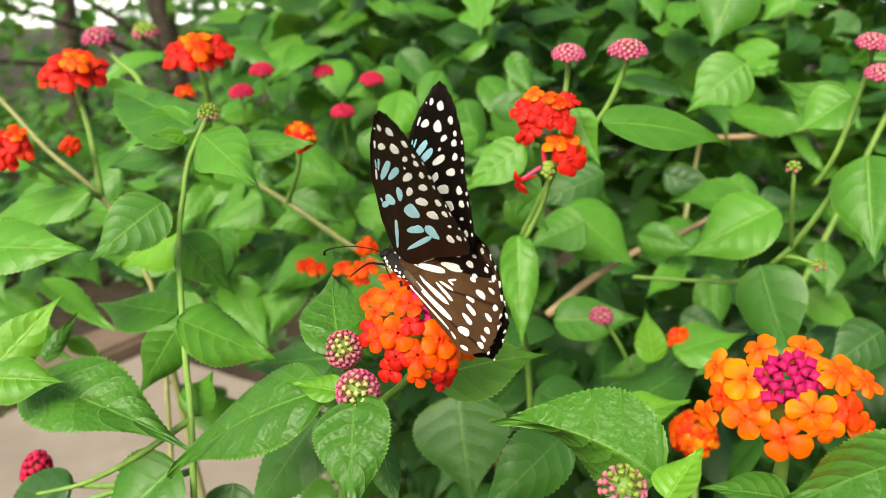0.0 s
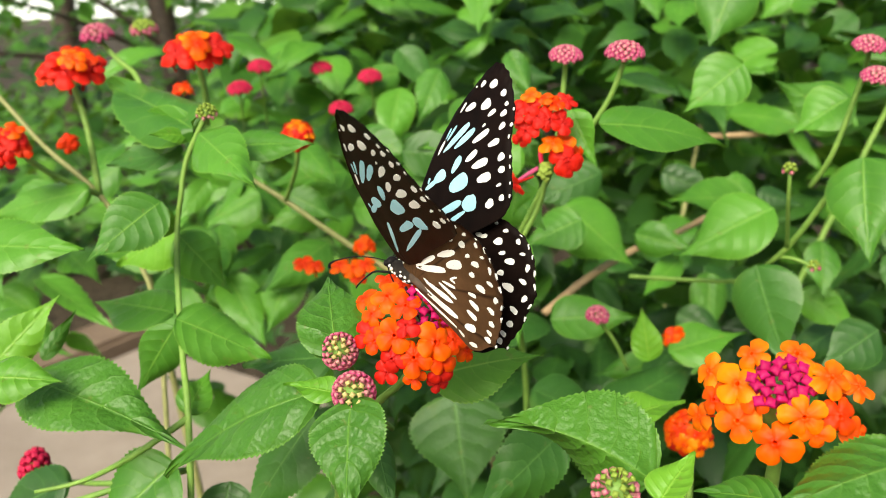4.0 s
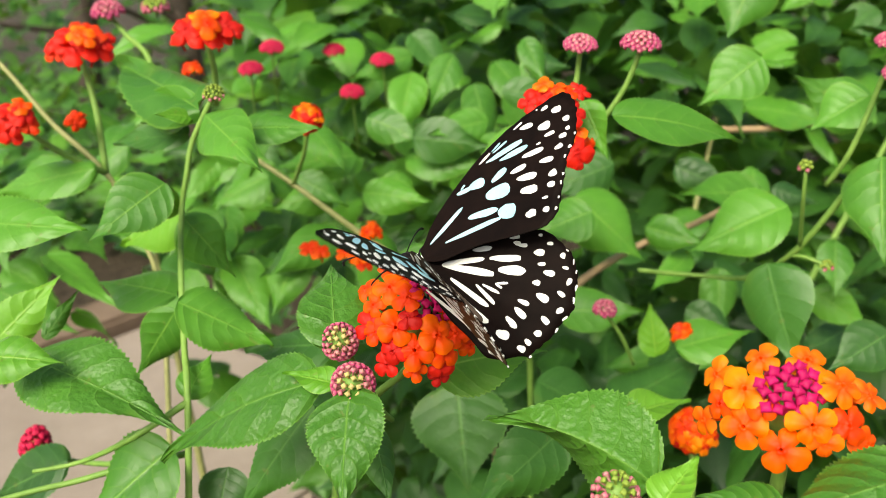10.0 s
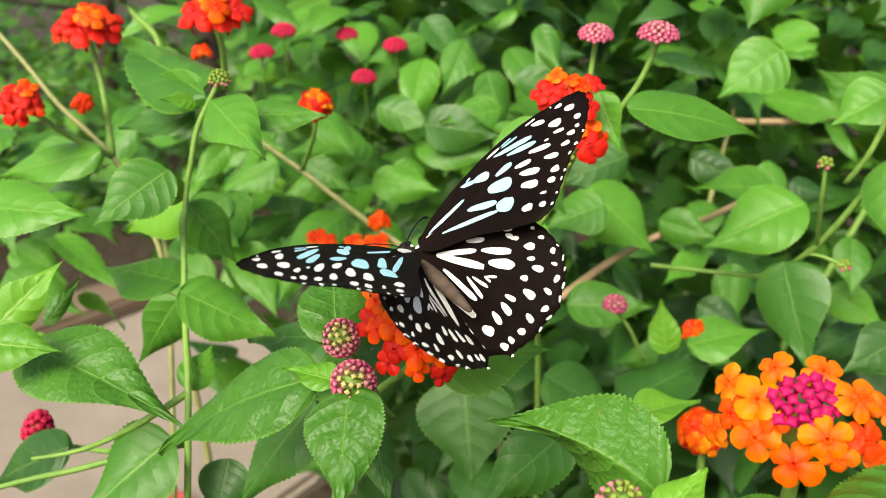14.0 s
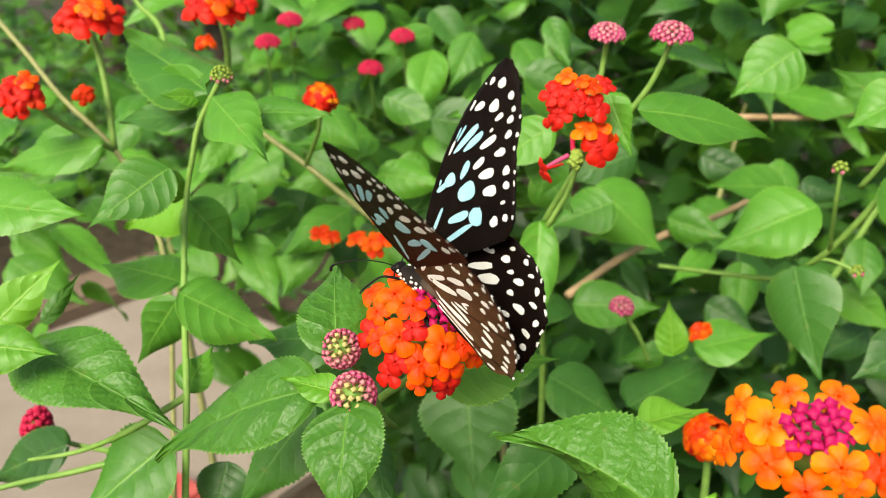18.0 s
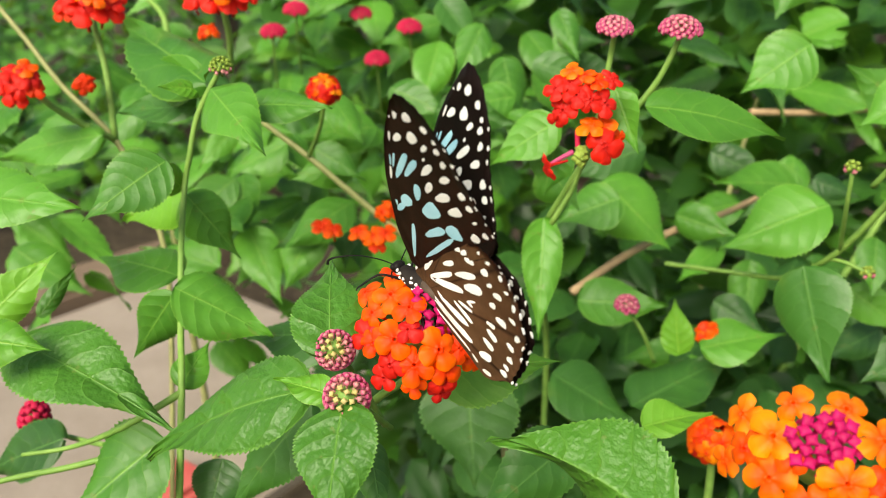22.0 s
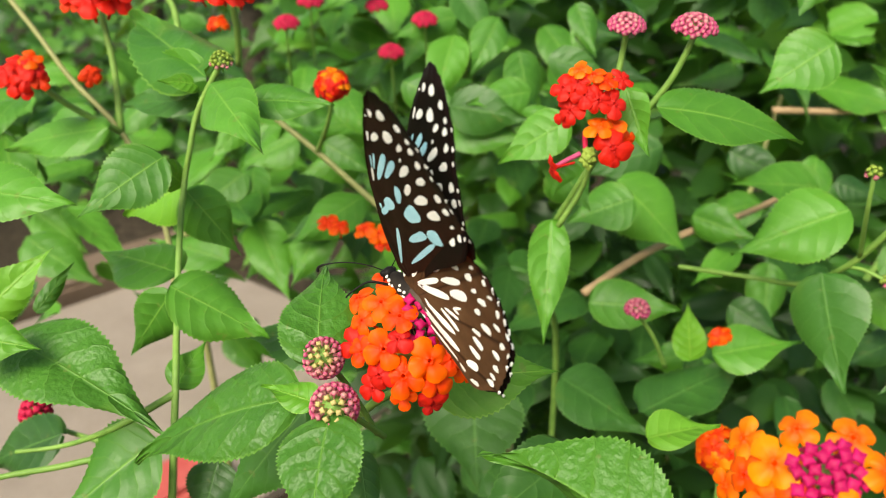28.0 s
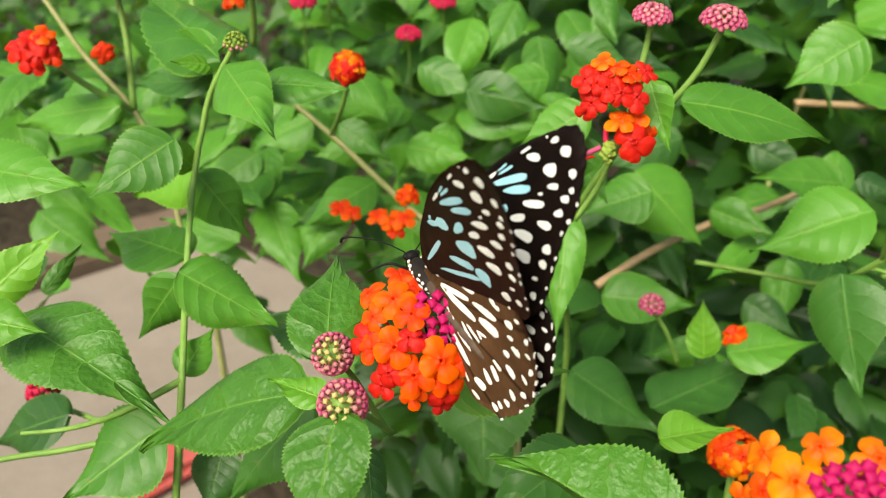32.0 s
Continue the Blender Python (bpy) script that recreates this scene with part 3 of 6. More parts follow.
# ---- tall stem beside the path ----
tall = empty("lantana_shrub", (-0.07, 0.09, 0.0), "tall green lantana stem with broad leaves and a lime bud", "shrub")
stem(tall, [(-0.0588, 0.0841, 0.8383), (-0.0659, 0.0834, 0.8252), (-0.0683, 0.0816, 0.8143), (-0.0701, 0.0804, 0.8053), (-0.0678, 0.0680, 0.7917), (-0.0632, 0.0509, 0.7739), (-0.0595, 0.0388, 0.7638), (-0.0595, 0.0262, 0.7205), (-0.0704, 0.0156, 0.5757)], 0.0008, 0.0010)
flower_head(tall, (-0.0588, 0.0843, 0.8386), (0.0, -0.3, 0.95), 0.0027, [], 1.0, 16, "lime green cluster of young buds", core=((LIME, LIME, LIME, PALE), 40, 0.0012, 105))
leaf(tall, (-0.0635, 0.0847, 0.8341), (-0.1057, 0.1335, 0.8424), 0.0238, (-0.24, -0.36, 0.90), 0.10, 0.30)
leaf(tall, (-0.0658, 0.0894, 0.8357), (-0.0941, 0.1166, 0.8246), 0.0140, (-0.69, -0.73, -0.03), 0.20, 0.20, mat=LEAF)
leaf(tall, (-0.0607, 0.0802, 0.8334), (-0.0397, 0.0536, 0.8235), 0.0162, (-0.31, -0.54, 0.79), 0.12, 0.12, fine=1.3)
leaf(tall, (-0.0515, 0.0830, 0.8287), (-0.0278, 0.0825, 0.8288), 0.0140, (-0.10, -0.55, 0.83), 0.15, 0.25)
leaf(tall, (-0.0658, 0.0859, 0.8318), (-0.0740, 0.0779, 0.8338), 0.0055, (0.64, -0.51, 0.57), 0.10, 0.30, mat=LEAF_YOUNG_OR_LIT)
leaf(tall, (-0.0726, 0.1009, 0.8239), (-0.1027, 0.1141, 0.8183), 0.0128, (-0.39, -0.59, 0.70), 0.10, 0.10, mat=LEAF_DARK)
leaf(tall, (-0.0692, 0.0664, 0.8165), (-0.0851, 0.0498, 0.8044), 0.0165, (0.28, -0.73, 0.62), 0.12, 0.15, fine=1.2)
leaf(tall, (-0.1219, 0.0565, 0.8075), (-0.0847, 0.0499, 0.8076), 0.0199, (-0.10, -0.56, 0.82), 0.12, 0.20, fine=1.3)
leaf(tall, (-0.1215, 0.1404, 0.8039), (-0.1649, 0.1457, 0.7921), 0.0190, (-0.27, -0.68, 0.68), 0.10, 0.10)
leaf(tall, (-0.0713, 0.0829, 0.8037), (-0.0757, 0.0710, 0.8151), 0.0085, (0.92, -0.40, -0.06), 0.10, 0.20)
leaf(tall, (-0.0711, 0.0833, 0.8019), (-0.0582, 0.0905, 0.7799), 0.0150, (0.50, -0.66, 0.45), 0.10, 0.10)
leaf(tall, (-0.0730, 0.0876, 0.8019), (-0.0946, 0.0930, 0.7890), 0.0169, (-0.49, -0.69, 0.53), 0.10, 0.10, mat=LEAF_YOUNG_OR_LIT)
leaf(tall, (-0.0739, 0.0789, 0.7784), (-0.1022, 0.0891, 0.7788), 0.0220, (-0.08, -0.28, 0.96), 0.10, 0.10)
leaf(tall, (-0.0610, 0.0419, 0.7636), (-0.0571, 0.0551, 0.7703), 0.0092, (0.31, -0.50, 0.81), 0.10, 0.10)

# ---- back plant with red heads ----
back_red = empty("lantana_shrub", (-0.13, 0.16, 0.0), "lantana shrub with scarlet heads on long stalks", "shrub")
loose_head(back_red, (-0.1285, 0.1572, 0.8479), (0.22, -0.50, 0.84), 0.0050, [
    ((-0.1330, 0.1507, 0.8481), (0.03, -0.63, 0.77), 0.0062, RED), ((-0.1265, 0.1494, 0.8460), (0.24, -0.66, 0.71), 0.0066, RED),
    ((-0.1198, 0.1499, 0.8466), (0.44, -0.60, 0.67), 0.0066, RED), ((-0.1294, 0.1512, 0.8512), (0.13, -0.56, 0.82), 0.0058, RED),
    ((-0.1211, 0.1513, 0.8514), (0.37, -0.52, 0.77), 0.0058, SCARLET), ((-0.1169, 0.1514, 0.8493), (0.49, -0.53, 0.69), 0.0050, RED),
    ((-0.1225, 0.1449, 0.8518), (0.26, -0.54, 0.80), 0.0053, AMBER), ((-0.1205, 0.1445, 0.8506), (0.32, -0.56, 0.77), 0.0041, ORANGE),
    ((-0.1287, 0.1561, 0.8533), (0.20, -0.51, 0.84), 0.0042, SCARLET), ((-0.1241, 0.1562, 0.8532), (0.33, -0.49, 0.81), 0.0042, SCARLET),
    ((-0.1341, 0.1502, 0.8449), (-0.00, -0.71, 0.71), 0.0042, SCARLET),
], "flat scarlet flower head with orange middle", flat=0.50)
loose_head(back_red, (-0.0798, 0.1544, 0.8540), (0.15, -0.52, 0.84), 0.0050, [
    ((-0.0777, 0.1455, 0.8583), (0.15, -0.56, 0.81), 0.0053, AMBER), ((-0.0752, 0.1413, 0.8557), (0.20, -0.62, 0.76), 0.0056, ORANGE),
    ((-0.0850, 0.1476, 0.8532), (-0.05, -0.68, 0.74), 0.0062, RED), ((-0.0795, 0.1466, 0.8520), (0.13, -0.70, 0.70), 0.0066, RED),
    ((-0.0735, 0.1467, 0.8518), (0.33, -0.67, 0.66), 0.0061, RED), ((-0.0706, 0.1481, 0.8549), (0.39, -0.59, 0.71), 0.0057, RED),
    ((-0.0883, 0.1480, 0.8505), (-0.16, -0.73, 0.67), 0.0045, RED), ((-0.0684, 0.1484, 0.8536), (0.46, -0.59, 0.66), 0.0045, RED),
    ((-0.0754, 0.1514, 0.8572), (0.27, -0.57, 0.78), 0.0050, SCARLET), ((-0.0837, 0.1512, 0.8558), (0.02, -0.62, 0.79), 0.0050, SCARLET),
], "flat scarlet flower head with orange middle", flat=0.50)
loose_head(back_red, (-0.1439, 0.1334, 0.8240), (0.29, -0.55, 0.79), 0.0050, [
    ((-0.1423, 0.1273, 0.8273), (0.21, -0.59, 0.78), 0.0051, RED), ((-0.1369, 0.1270, 0.8260), (0.52, -0.56, 0.65), 0.0051, RED),
    ((-0.1400, 0.1258, 0.8227), (0.39, -0.75, 0.54), 0.0055, RED), ((-0.1439, 0.1260, 0.8212), (0.15, -0.86, 0.49), 0.0047, RED),
    ((-0.1357, 0.1266, 0.8225), (0.62, -0.64, 0.46), 0.0039, SCARLET), ((-0.1389, 0.1280, 0.8287), (0.39, -0.50, 0.78), 0.0043, ORANGE),
    ((-0.1472, 0.1276, 0.8244), (-0.08, -0.72, 0.69), 0.0055, RED), ((-0.1426, 0.1258, 0.8192), (0.27, -0.90, 0.34), 0.0043, RED),
], "scarlet flower head with loose florets", flat=0.80)
stem(back_red, [(-0.1319, 0.1642, 0.8437), (-0.1258, 0.1582, 0.8239), (-0.1222, 0.1516, 0.7996)], 0.0011, 0.0013)
stem(back_red, [(-0.0826, 0.1631, 0.8491), (-0.0807, 0.1640, 0.8369), (-0.0829, 0.1697, 0.8234)], 0.0011, 0.0013)
stem(back_red, [(-0.1863, 0.1812, 0.8558), (-0.1618, 0.1703, 0.8330), (-0.1440, 0.1605, 0.8166), (-0.1222, 0.1516, 0.7996), (-0.1079, 0.1421, 0.7785), (-0.0989, 0.1322, 0.7509), (-0.0941, 0.1047, 0.6754)], 0.0010, 0.0011, mat=STEM_OLD)
stem(back_red, [(-0.1469, 0.1388, 0.8218), (-0.1361, 0.1425, 0.8107), (-0.1222, 0.1516, 0.7996)], 0.0010, 0.0013)
flower_head(back_red, (-0.1287, 0.1463, 0.8207), (0.00, -0.30, 0.95), 0.0030, [(45, 3, (SCARLET, ORANGE), 0.0034), (85, 2, SCARLET, 0.0034)], 0.80, 24, "small orange red flower head")
flower_head(back_red, (-0.0987, 0.1946, 0.8343), (0.00, -0.30, 0.95), 0.0030, [(45, 3, (SCARLET, ORANGE), 0.0034), (85, 2, SCARLET, 0.0034)], 0.80, 25, "small orange red flower head")
flower_head(back_red, (-0.0456, 0.1620, 0.8194), (0.10, -0.50, 0.85), 0.0055, [(40, 5, (AMBER, ORANGE), 0.0042), (80, 8, RED, 0.0045)], 0.80, 26, "red flower head with amber middle")
stem(back_red, [(-0.0449, 0.1579, 0.8178), (-0.0477, 0.1641, 0.8057), (-0.0564, 0.1820, 0.7883)], 0.0008, 0.0010)
stem(back_red, [(-0.0785, 0.1932, 0.7998), (-0.0564, 0.1820, 0.7883), (-0.0405, 0.1709, 0.7801), (-0.0202, 0.1524, 0.7718), (-0.0019, 0.1390, 0.7631), (0.0201, 0.1302, 0.7378), (0.0307, 0.1088, 0.6783)], 0.0011, 0.0014, mat=STEM_OLD)
loose_head(back_red, (-0.0412, 0.1514, 0.7693), (0.07, -0.45, 0.89), 0.0025, [
    ((-0.0449, 0.1473, 0.7712), (-0.12, -0.52, 0.84), 0.0044, ORANGE), ((-0.0400, 0.1465, 0.7706), (0.11, -0.55, 0.83), 0.0044, ORANGE),
], "small flat orange flower head", flat=0.80)
loose_head(back_red, (-0.0248, 0.1451, 0.7700), (0.05, -0.45, 0.89), 0.0030, [
    ((-0.0300, 0.1411, 0.7723), (-0.12, -0.52, 0.85), 0.0048, ORANGE), ((-0.0248, 0.1402, 0.7709), (0.04, -0.56, 0.83), 0.0052, ORANGE),
    ((-0.0200, 0.1408, 0.7722), (0.19, -0.52, 0.83), 0.0048, ORANGE), ((-0.0227, 0.1395, 0.7681), (0.12, -0.62, 0.78), 0.0043, SCARLET),
], "small flat orange flower head", flat=0.80)
flower_head(back_red, (-0.0208, 0.1540, 0.7763), (0.00, -0.40, 0.95), 0.0030, [(60, 4, ORANGE, 0.004)], 0.60, 29, "small orange flower head")
flower_head(back_red, (-0.0980, 0.2944, 0.8245), (0.00, -0.30, 0.95), 0.0055, [], 0.65, 30, "cerise cluster of closed buds", core=(CERISE, 40, 0.0028, 95))
stem(back_red, [(-0.0989, 0.2976, 0.8218), (-0.0992, 0.3003, 0.8118), (-0.1036, 0.3228, 0.7861)], 0.0006, 0.0006)
flower_head(back_red, (-0.0889, 0.3090, 0.8350), (0.00, -0.30, 0.95), 0.0055, [], 0.65, 31, "cerise cluster of closed buds", core=(CERISE, 40, 0.0028, 95))
stem(back_red, [(-0.0897, 0.3123, 0.8323), (-0.0898, 0.3150, 0.8223), (-0.0933, 0.3376, 0.7969)], 0.0006, 0.0006)
flower_head(back_red, (-0.0444, 0.3046, 0.8113), (0.00, -0.30, 0.95), 0.0055, [], 0.65, 32, "cerise cluster of closed buds", core=(CERISE, 40, 0.0028, 95))
stem(back_red, [(-0.0448, 0.3078, 0.8084), (-0.0442, 0.3104, 0.7980), (-0.0446, 0.3325, 0.7709)], 0.0006, 0.0006)
flower_head(back_red, (-0.0270, 0.3040, 0.8287), (0.00, -0.30, 0.95), 0.0055, [], 0.65, 33, "cerise cluster of closed buds", core=(CERISE, 40, 0.0028, 95))
stem(back_red, [(-0.0272, 0.3072, 0.8260), (-0.0265, 0.3100, 0.8160), (-0.0258, 0.3326, 0.7903)], 0.0006, 0.0006)
flower_head(back_red, (-0.0612, 0.3592, 0.8298), (0.00, -0.30, 0.95), 0.0055, [], 0.70, 36, "cerise cluster of closed buds", core=(CERISE, 36, 0.0028, 95))
flower_head(back_red, (-0.1425, 0.2218, 0.8571), (0.00, -0.30, 0.95), 0.0058, [], 0.75, 37, "pale pink cluster of closed buds", core=((PALE, PINK), 40, 0.0028, 100))
stem(back_red, [(-0.1430, 0.2244, 0.8553), (-0.1339, 0.2186, 0.8466), (-0.1204, 0.2053, 0.8375), (-0.1127, 0.1874, 0.8130)], 0.0010, 0.0014)
flower_head(back_red, (-0.1249, 0.2326, 0.8588), (0.00, -0.30, 0.95), 0.0050, [], 0.80, 38, "pale lime cluster of closed buds", core=((LIME, PALE), 36, 0.0026, 100))
flower_head(back_red, (-0.1312, 0.0888, 0.7188), (0.25, -0.10, 0.95), 0.0040, [], 1.90, 39, "cerise cluster of closed buds", core=(CERISE, 40, 0.0028, 110))
stem(back_red, [(-0.1297, 0.0886, 0.7152), (-0.1121, 0.0779, 0.7198), (-0.0900, 0.0610, 0.7302), (-0.0639, 0.0453, 0.7439)], 0.0008, 0.0010)
stem(back_red, [(-0.1018, 0.0351, 0.7447), (-0.0900, 0.0379, 0.7459), (-0.0739, 0.0343, 0.7554), (-0.0595, 0.0388, 0.7638)], 0.0005, 0.0010)
stem(back_red, [(-0.1062, 0.0229, 0.7438), (-0.0966, 0.0267, 0.7448), (-0.0859, 0.0305, 0.7456), (-0.0650, 0.0367, 0.7496)], 0.0007, 0.0009)

# ---- lantana with the red head and two pink buds ----
right = empty("lantana_shrub", (0.05, 0.10, 0.0), "lantana shrub with a ragged red head and pink buds", "shrub")
loose_head(right, (0.0391, 0.0791, 0.8369), (-0.09, -0.65, 0.75), 0.0045, [
    ((0.0351, 0.0741, 0.8430), (-0.28, -0.52, 0.81), 0.0032, AMBER), ((0.0383, 0.0730, 0.8421), (-0.08, -0.58, 0.81), 0.0033, ORANGE),
    ((0.0416, 0.0727, 0.8408), (0.16, -0.64, 0.75), 0.0032, ORANGE), ((0.0456, 0.0748, 0.8411), (0.39, -0.57, 0.72), 0.0032, RED),
    ((0.0314, 0.0732, 0.8385), (-0.55, -0.63, 0.55), 0.0038, RED), ((0.0365, 0.0710, 0.8374), (-0.23, -0.80, 0.56), 0.0038, RED),
    ((0.0400, 0.0708, 0.8364), (0.06, -0.87, 0.50), 0.0039, RED), ((0.0440, 0.0718, 0.8355), (0.36, -0.84, 0.41), 0.0038, RED),
    ((0.0335, 0.0714, 0.8333), (-0.47, -0.85, 0.23), 0.0040, RED), ((0.0324, 0.0727, 0.8312), (-0.54, -0.84, 0.08), 0.0029, RED),
    ((0.0348, 0.0723, 0.8401), (-0.33, -0.64, 0.69), 0.0035, RED),
], "ragged red and orange flower head", flat=0.80)
loose_head(right, (0.0427, 0.0751, 0.8273), (-0.13, -0.80, 0.59), 0.0020, [
    ((0.0411, 0.0709, 0.8300), (-0.16, -0.56, 0.81), 0.0041, AMBER), ((0.0440, 0.0731, 0.8302), (0.02, -0.54, 0.84), 0.0038, AMBER),
    ((0.0445, 0.0697, 0.8253), (0.12, -0.99, 0.09), 0.0051, RED), ((0.0455, 0.0699, 0.8237), (0.20, -0.98, -0.06), 0.0038, RED),
    ((0.0489, 0.0749, 0.8256), (0.44, -0.88, 0.20), 0.0036, ORANGE), ((0.0304, 0.0704, 0.8187), (-0.89, -0.37, -0.26), 0.0039, RED),
], "loose red and amber florets above a pale calyx", bud_patch((0.0391, 0.0718, 0.8215), (0.0015, -0.0000, -0.0000), (-0.0001, -0.0007, -0.0022), (-0.13, -0.80, 0.59), 12, 0.0021, LIME), flat=0.80)
stem(right, [(0.0372, 0.0721, 0.8225), (0.0339, 0.0716, 0.8207), (0.0307, 0.0711, 0.8187)], 0.0007, 0.0005, mat=PINK)
stem(right, [(0.0385, 0.0721, 0.8224), (0.0381, 0.0730, 0.8252), (0.0380, 0.0737, 0.8277)], 0.0006, 0.0008, mat=CERISE)
flower_head(right, (0.0475, 0.0918, 0.8524), (0.00, -0.25, 0.95), 0.0042, [], 0.60, 43, "pink cluster of closed buds with pale tips", core=((PALE, PINK, PINK, PINK), 64, 0.0017, 100))
flower_head(right, (0.0639, 0.0862, 0.8533), (0.00, -0.25, 0.95), 0.0048, [], 0.60, 44, "pink cluster of closed buds with pale tips", core=((PALE, PINK, PINK, PINK), 64, 0.0017, 100))
stem(right, [(0.0479, 0.0935, 0.8510), (0.0476, 0.0948, 0.8430), (0.0460, 0.0923, 0.8304)], 0.0008, 0.0009)
stem(right, [(0.0643, 0.0876, 0.8512), (0.0611, 0.0890, 0.8410), (0.0566, 0.0902, 0.8327), (0.0486, 0.0890, 0.8212)], 0.0008, 0.0009)
stem(right, [(0.0460, 0.0923, 0.8304), (0.0438, 0.0883, 0.8195), (0.0384, 0.0961, 0.8034), (0.0345, 0.1061, 0.7877), (0.0370, 0.1290, 0.7560), (0.0460, 0.1700, 0.7100), (0.0500, 0.1700, 0.6000)], 0.0009, 0.0014)
stem(right, [(0.0416, 0.0845, 0.8212), (0.0404, 0.0877, 0.8094), (0.0347, 0.0883, 0.7968)], 0.0007, 0.0008)
leaf(right, (0.0565, 0.0841, 0.8329), (0.0988, 0.0937, 0.8228), 0.0173, (0.19, -0.61, 0.77), 0.48, 0.19, curl=0.15, fine=1.4)
leaf(right, (0.0484, 0.0863, 0.8371), (0.0553, 0.0785, 0.8211), 0.0096, (-0.40, -0.88, 0.25), 0.10, 0.20, fine=1.1)
leaf(right, (0.0372, 0.1167, 0.8214), (0.0162, 0.1201, 0.8049), 0.0149, (-0.38, -0.88, 0.30), 0.10, 0.15)
leaf(right, (0.0377, 0.1238, 0.8120), (0.0347, 0.1222, 0.7946), 0.0148, (-0.12, -0.99, 0.11), 0.10, 0.15)
leaf(right, (0.0337, 0.1014, 0.7940), (0.0335, 0.0835, 0.7606), 0.0120, (-0.09, -0.88, 0.47), 0.14, 0.30, fine=1.3)
leaf(right, (0.0684, 0.2107, 0.7763), (0.1017, 0.2058, 0.7458), 0.0296, (0.23, -0.89, 0.39), 0.10, 0.15)
leaf(right, (0.1600, 0.2279, 0.7736), (0.1180, 0.2177, 0.7755), 0.0240, (0.19, -0.66, 0.73), 0.10, 0.15)
leaf(right, (0.1341, 0.1359, 0.7924), (0.0996, 0.1394, 0.7722), 0.0278, (-0.46, -0.57, 0.68), 0.12, 0.20, fine=1.2)
# darkened leaf colour tones down a blade turned towards the sun
leaf(right, (0.1248, 0.1246, 0.7737), (0.1320, 0.1042, 0.7407), 0.0262, (-0.71, -0.66, 0.25), 0.12, 0.12, mat=LEAF_DARK, fine=1.3)
leaf(right, (0.1474, 0.1032, 0.8175), (0.1434, 0.0836, 0.7873), 0.0240, (-0.60, -0.55, 0.58), 0.22, 0.25, fine=1.3)
leaf(right, (0.1518, 0.1259, 0.8338), (0.1334, 0.1261, 0.8211), 0.0192, (-0.46, -0.61, 0.65), 0.12, 0.20)
leaf(right, (0.1739, 0.1636, 0.8190), (0.1441, 0.1690, 0.8358), 0.0215, (-0.10, -0.99, 0.14), 0.10, 0.10)
leaf(right, (0.1244, 0.1531, 0.8440), (0.1011, 0.1481, 0.8267), 0.0215, (-0.15, -0.88, 0.46), 0.10, 0.10)
leaf(right, (0.1452, 0.2254, 0.8766), (0.1324, 0.2164, 0.8465), 0.0279, (-0.21, -0.91, 0.36), 0.10, 0.10)
leaf(right, (0.0974, 0.1317, 0.7366), (0.1283, 0.1348, 0.7433), 0.0194, (-0.15, -0.43, 0.89), 0.10, 0.20)
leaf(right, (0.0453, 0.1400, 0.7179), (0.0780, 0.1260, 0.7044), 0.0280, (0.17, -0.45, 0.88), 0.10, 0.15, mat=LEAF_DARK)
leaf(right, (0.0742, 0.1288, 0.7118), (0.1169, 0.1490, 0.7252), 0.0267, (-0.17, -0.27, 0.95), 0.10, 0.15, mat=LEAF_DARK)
leaf(right, (0.0927, 0.1413, 0.7283), (0.0890, 0.1451, 0.7505), 0.0120, (-0.21, -0.97, 0.13), 0.05, 0.15, mat=LEAF_YOUNG_OR_LIT)
leaf(right, (0.0563, 0.1680, 0.7367), (0.0924, 0.1640, 0.7381), 0.0212, (-0.10, -0.72, 0.69), 0.10, 0.10)
leaf(right, (0.1695, 0.1171, 0.7502), (0.1462, 0.1117, 0.7370), 0.0191, (-0.08, -0.87, 0.49), 0.10, 0.10, mat=LEAF_DARK)
leaf(right, (0.0371, 0.1526, 0.7978), (0.0503, 0.1472, 0.7822), 0.0180, (0.17, -0.88, 0.45), 0.10, 0.10)
leaf(right, (0.0718, 0.1853, 0.7762), (0.0456, 0.1821, 0.7650), 0.0228, (-0.22, -0.66, 0.71), 0.10, 0.10)
flower_head(right, (0.0682, 0.1288, 0.7539), (0.00, -0.30, 0.95), 0.0035, [], 0.80, 45, "dusty pink cluster of closed buds", core=((PALE, PINK), 34, 0.0021, 105))
stem(right, [(0.0689, 0.1300, 0.7513), (0.0761, 0.1328, 0.7411), (0.0831, 0.1383, 0.7265)], 0.0007, 0.0009)
flower_head(right, (0.1020, 0.1381, 0.7395), (0.40, -0.60, 0.60), 0.0035, [(50, 5, (ORANGE, SCARLET), 0.004), (90, 5, ORANGE, 0.004)], 0.80, 46, "small orange flower head")
flower_head(right, (0.0919, 0.0875, 0.7269), (0.00, -0.40, 0.90), 0.0070, [(40, 5, (AMBER, ORANGE), 0.0042), (75, 9, (ORANGE, AMBER), 0.0044), (105, 8, (RED, SCARLET), 0.0042)], 0.85, 47, "orange flower head with red outer florets")
stem(right, [(0.0929, 0.0892, 0.7226), (0.0933, 0.0860, 0.6992), (0.0898, 0.0806, 0.6555)], 0.0012, 0.0016)
stem(right, [(0.0876, 0.1605, 0.7580), (0.1170, 0.1603, 0.7555), (0.1272, 0.1417, 0.7622), (0.1308, 0.1210, 0.7780), (0.1358, 0.1124, 0.7922), (0.1419, 0.1061, 0.8094)], 0.0009, 0.0011)
stem(right, [(0.1308, 0.1210, 0.7780), (0.1343, 0.1161, 0.7789), (0.1402, 0.1123, 0.7770)], 0.0006, 0.0007)
stem(right, [(0.1228, 0.1005, 0.8130), (0.1245, 0.1031, 0.8024), (0.1323, 0.1173, 0.7825)], 0.0006, 0.0008)
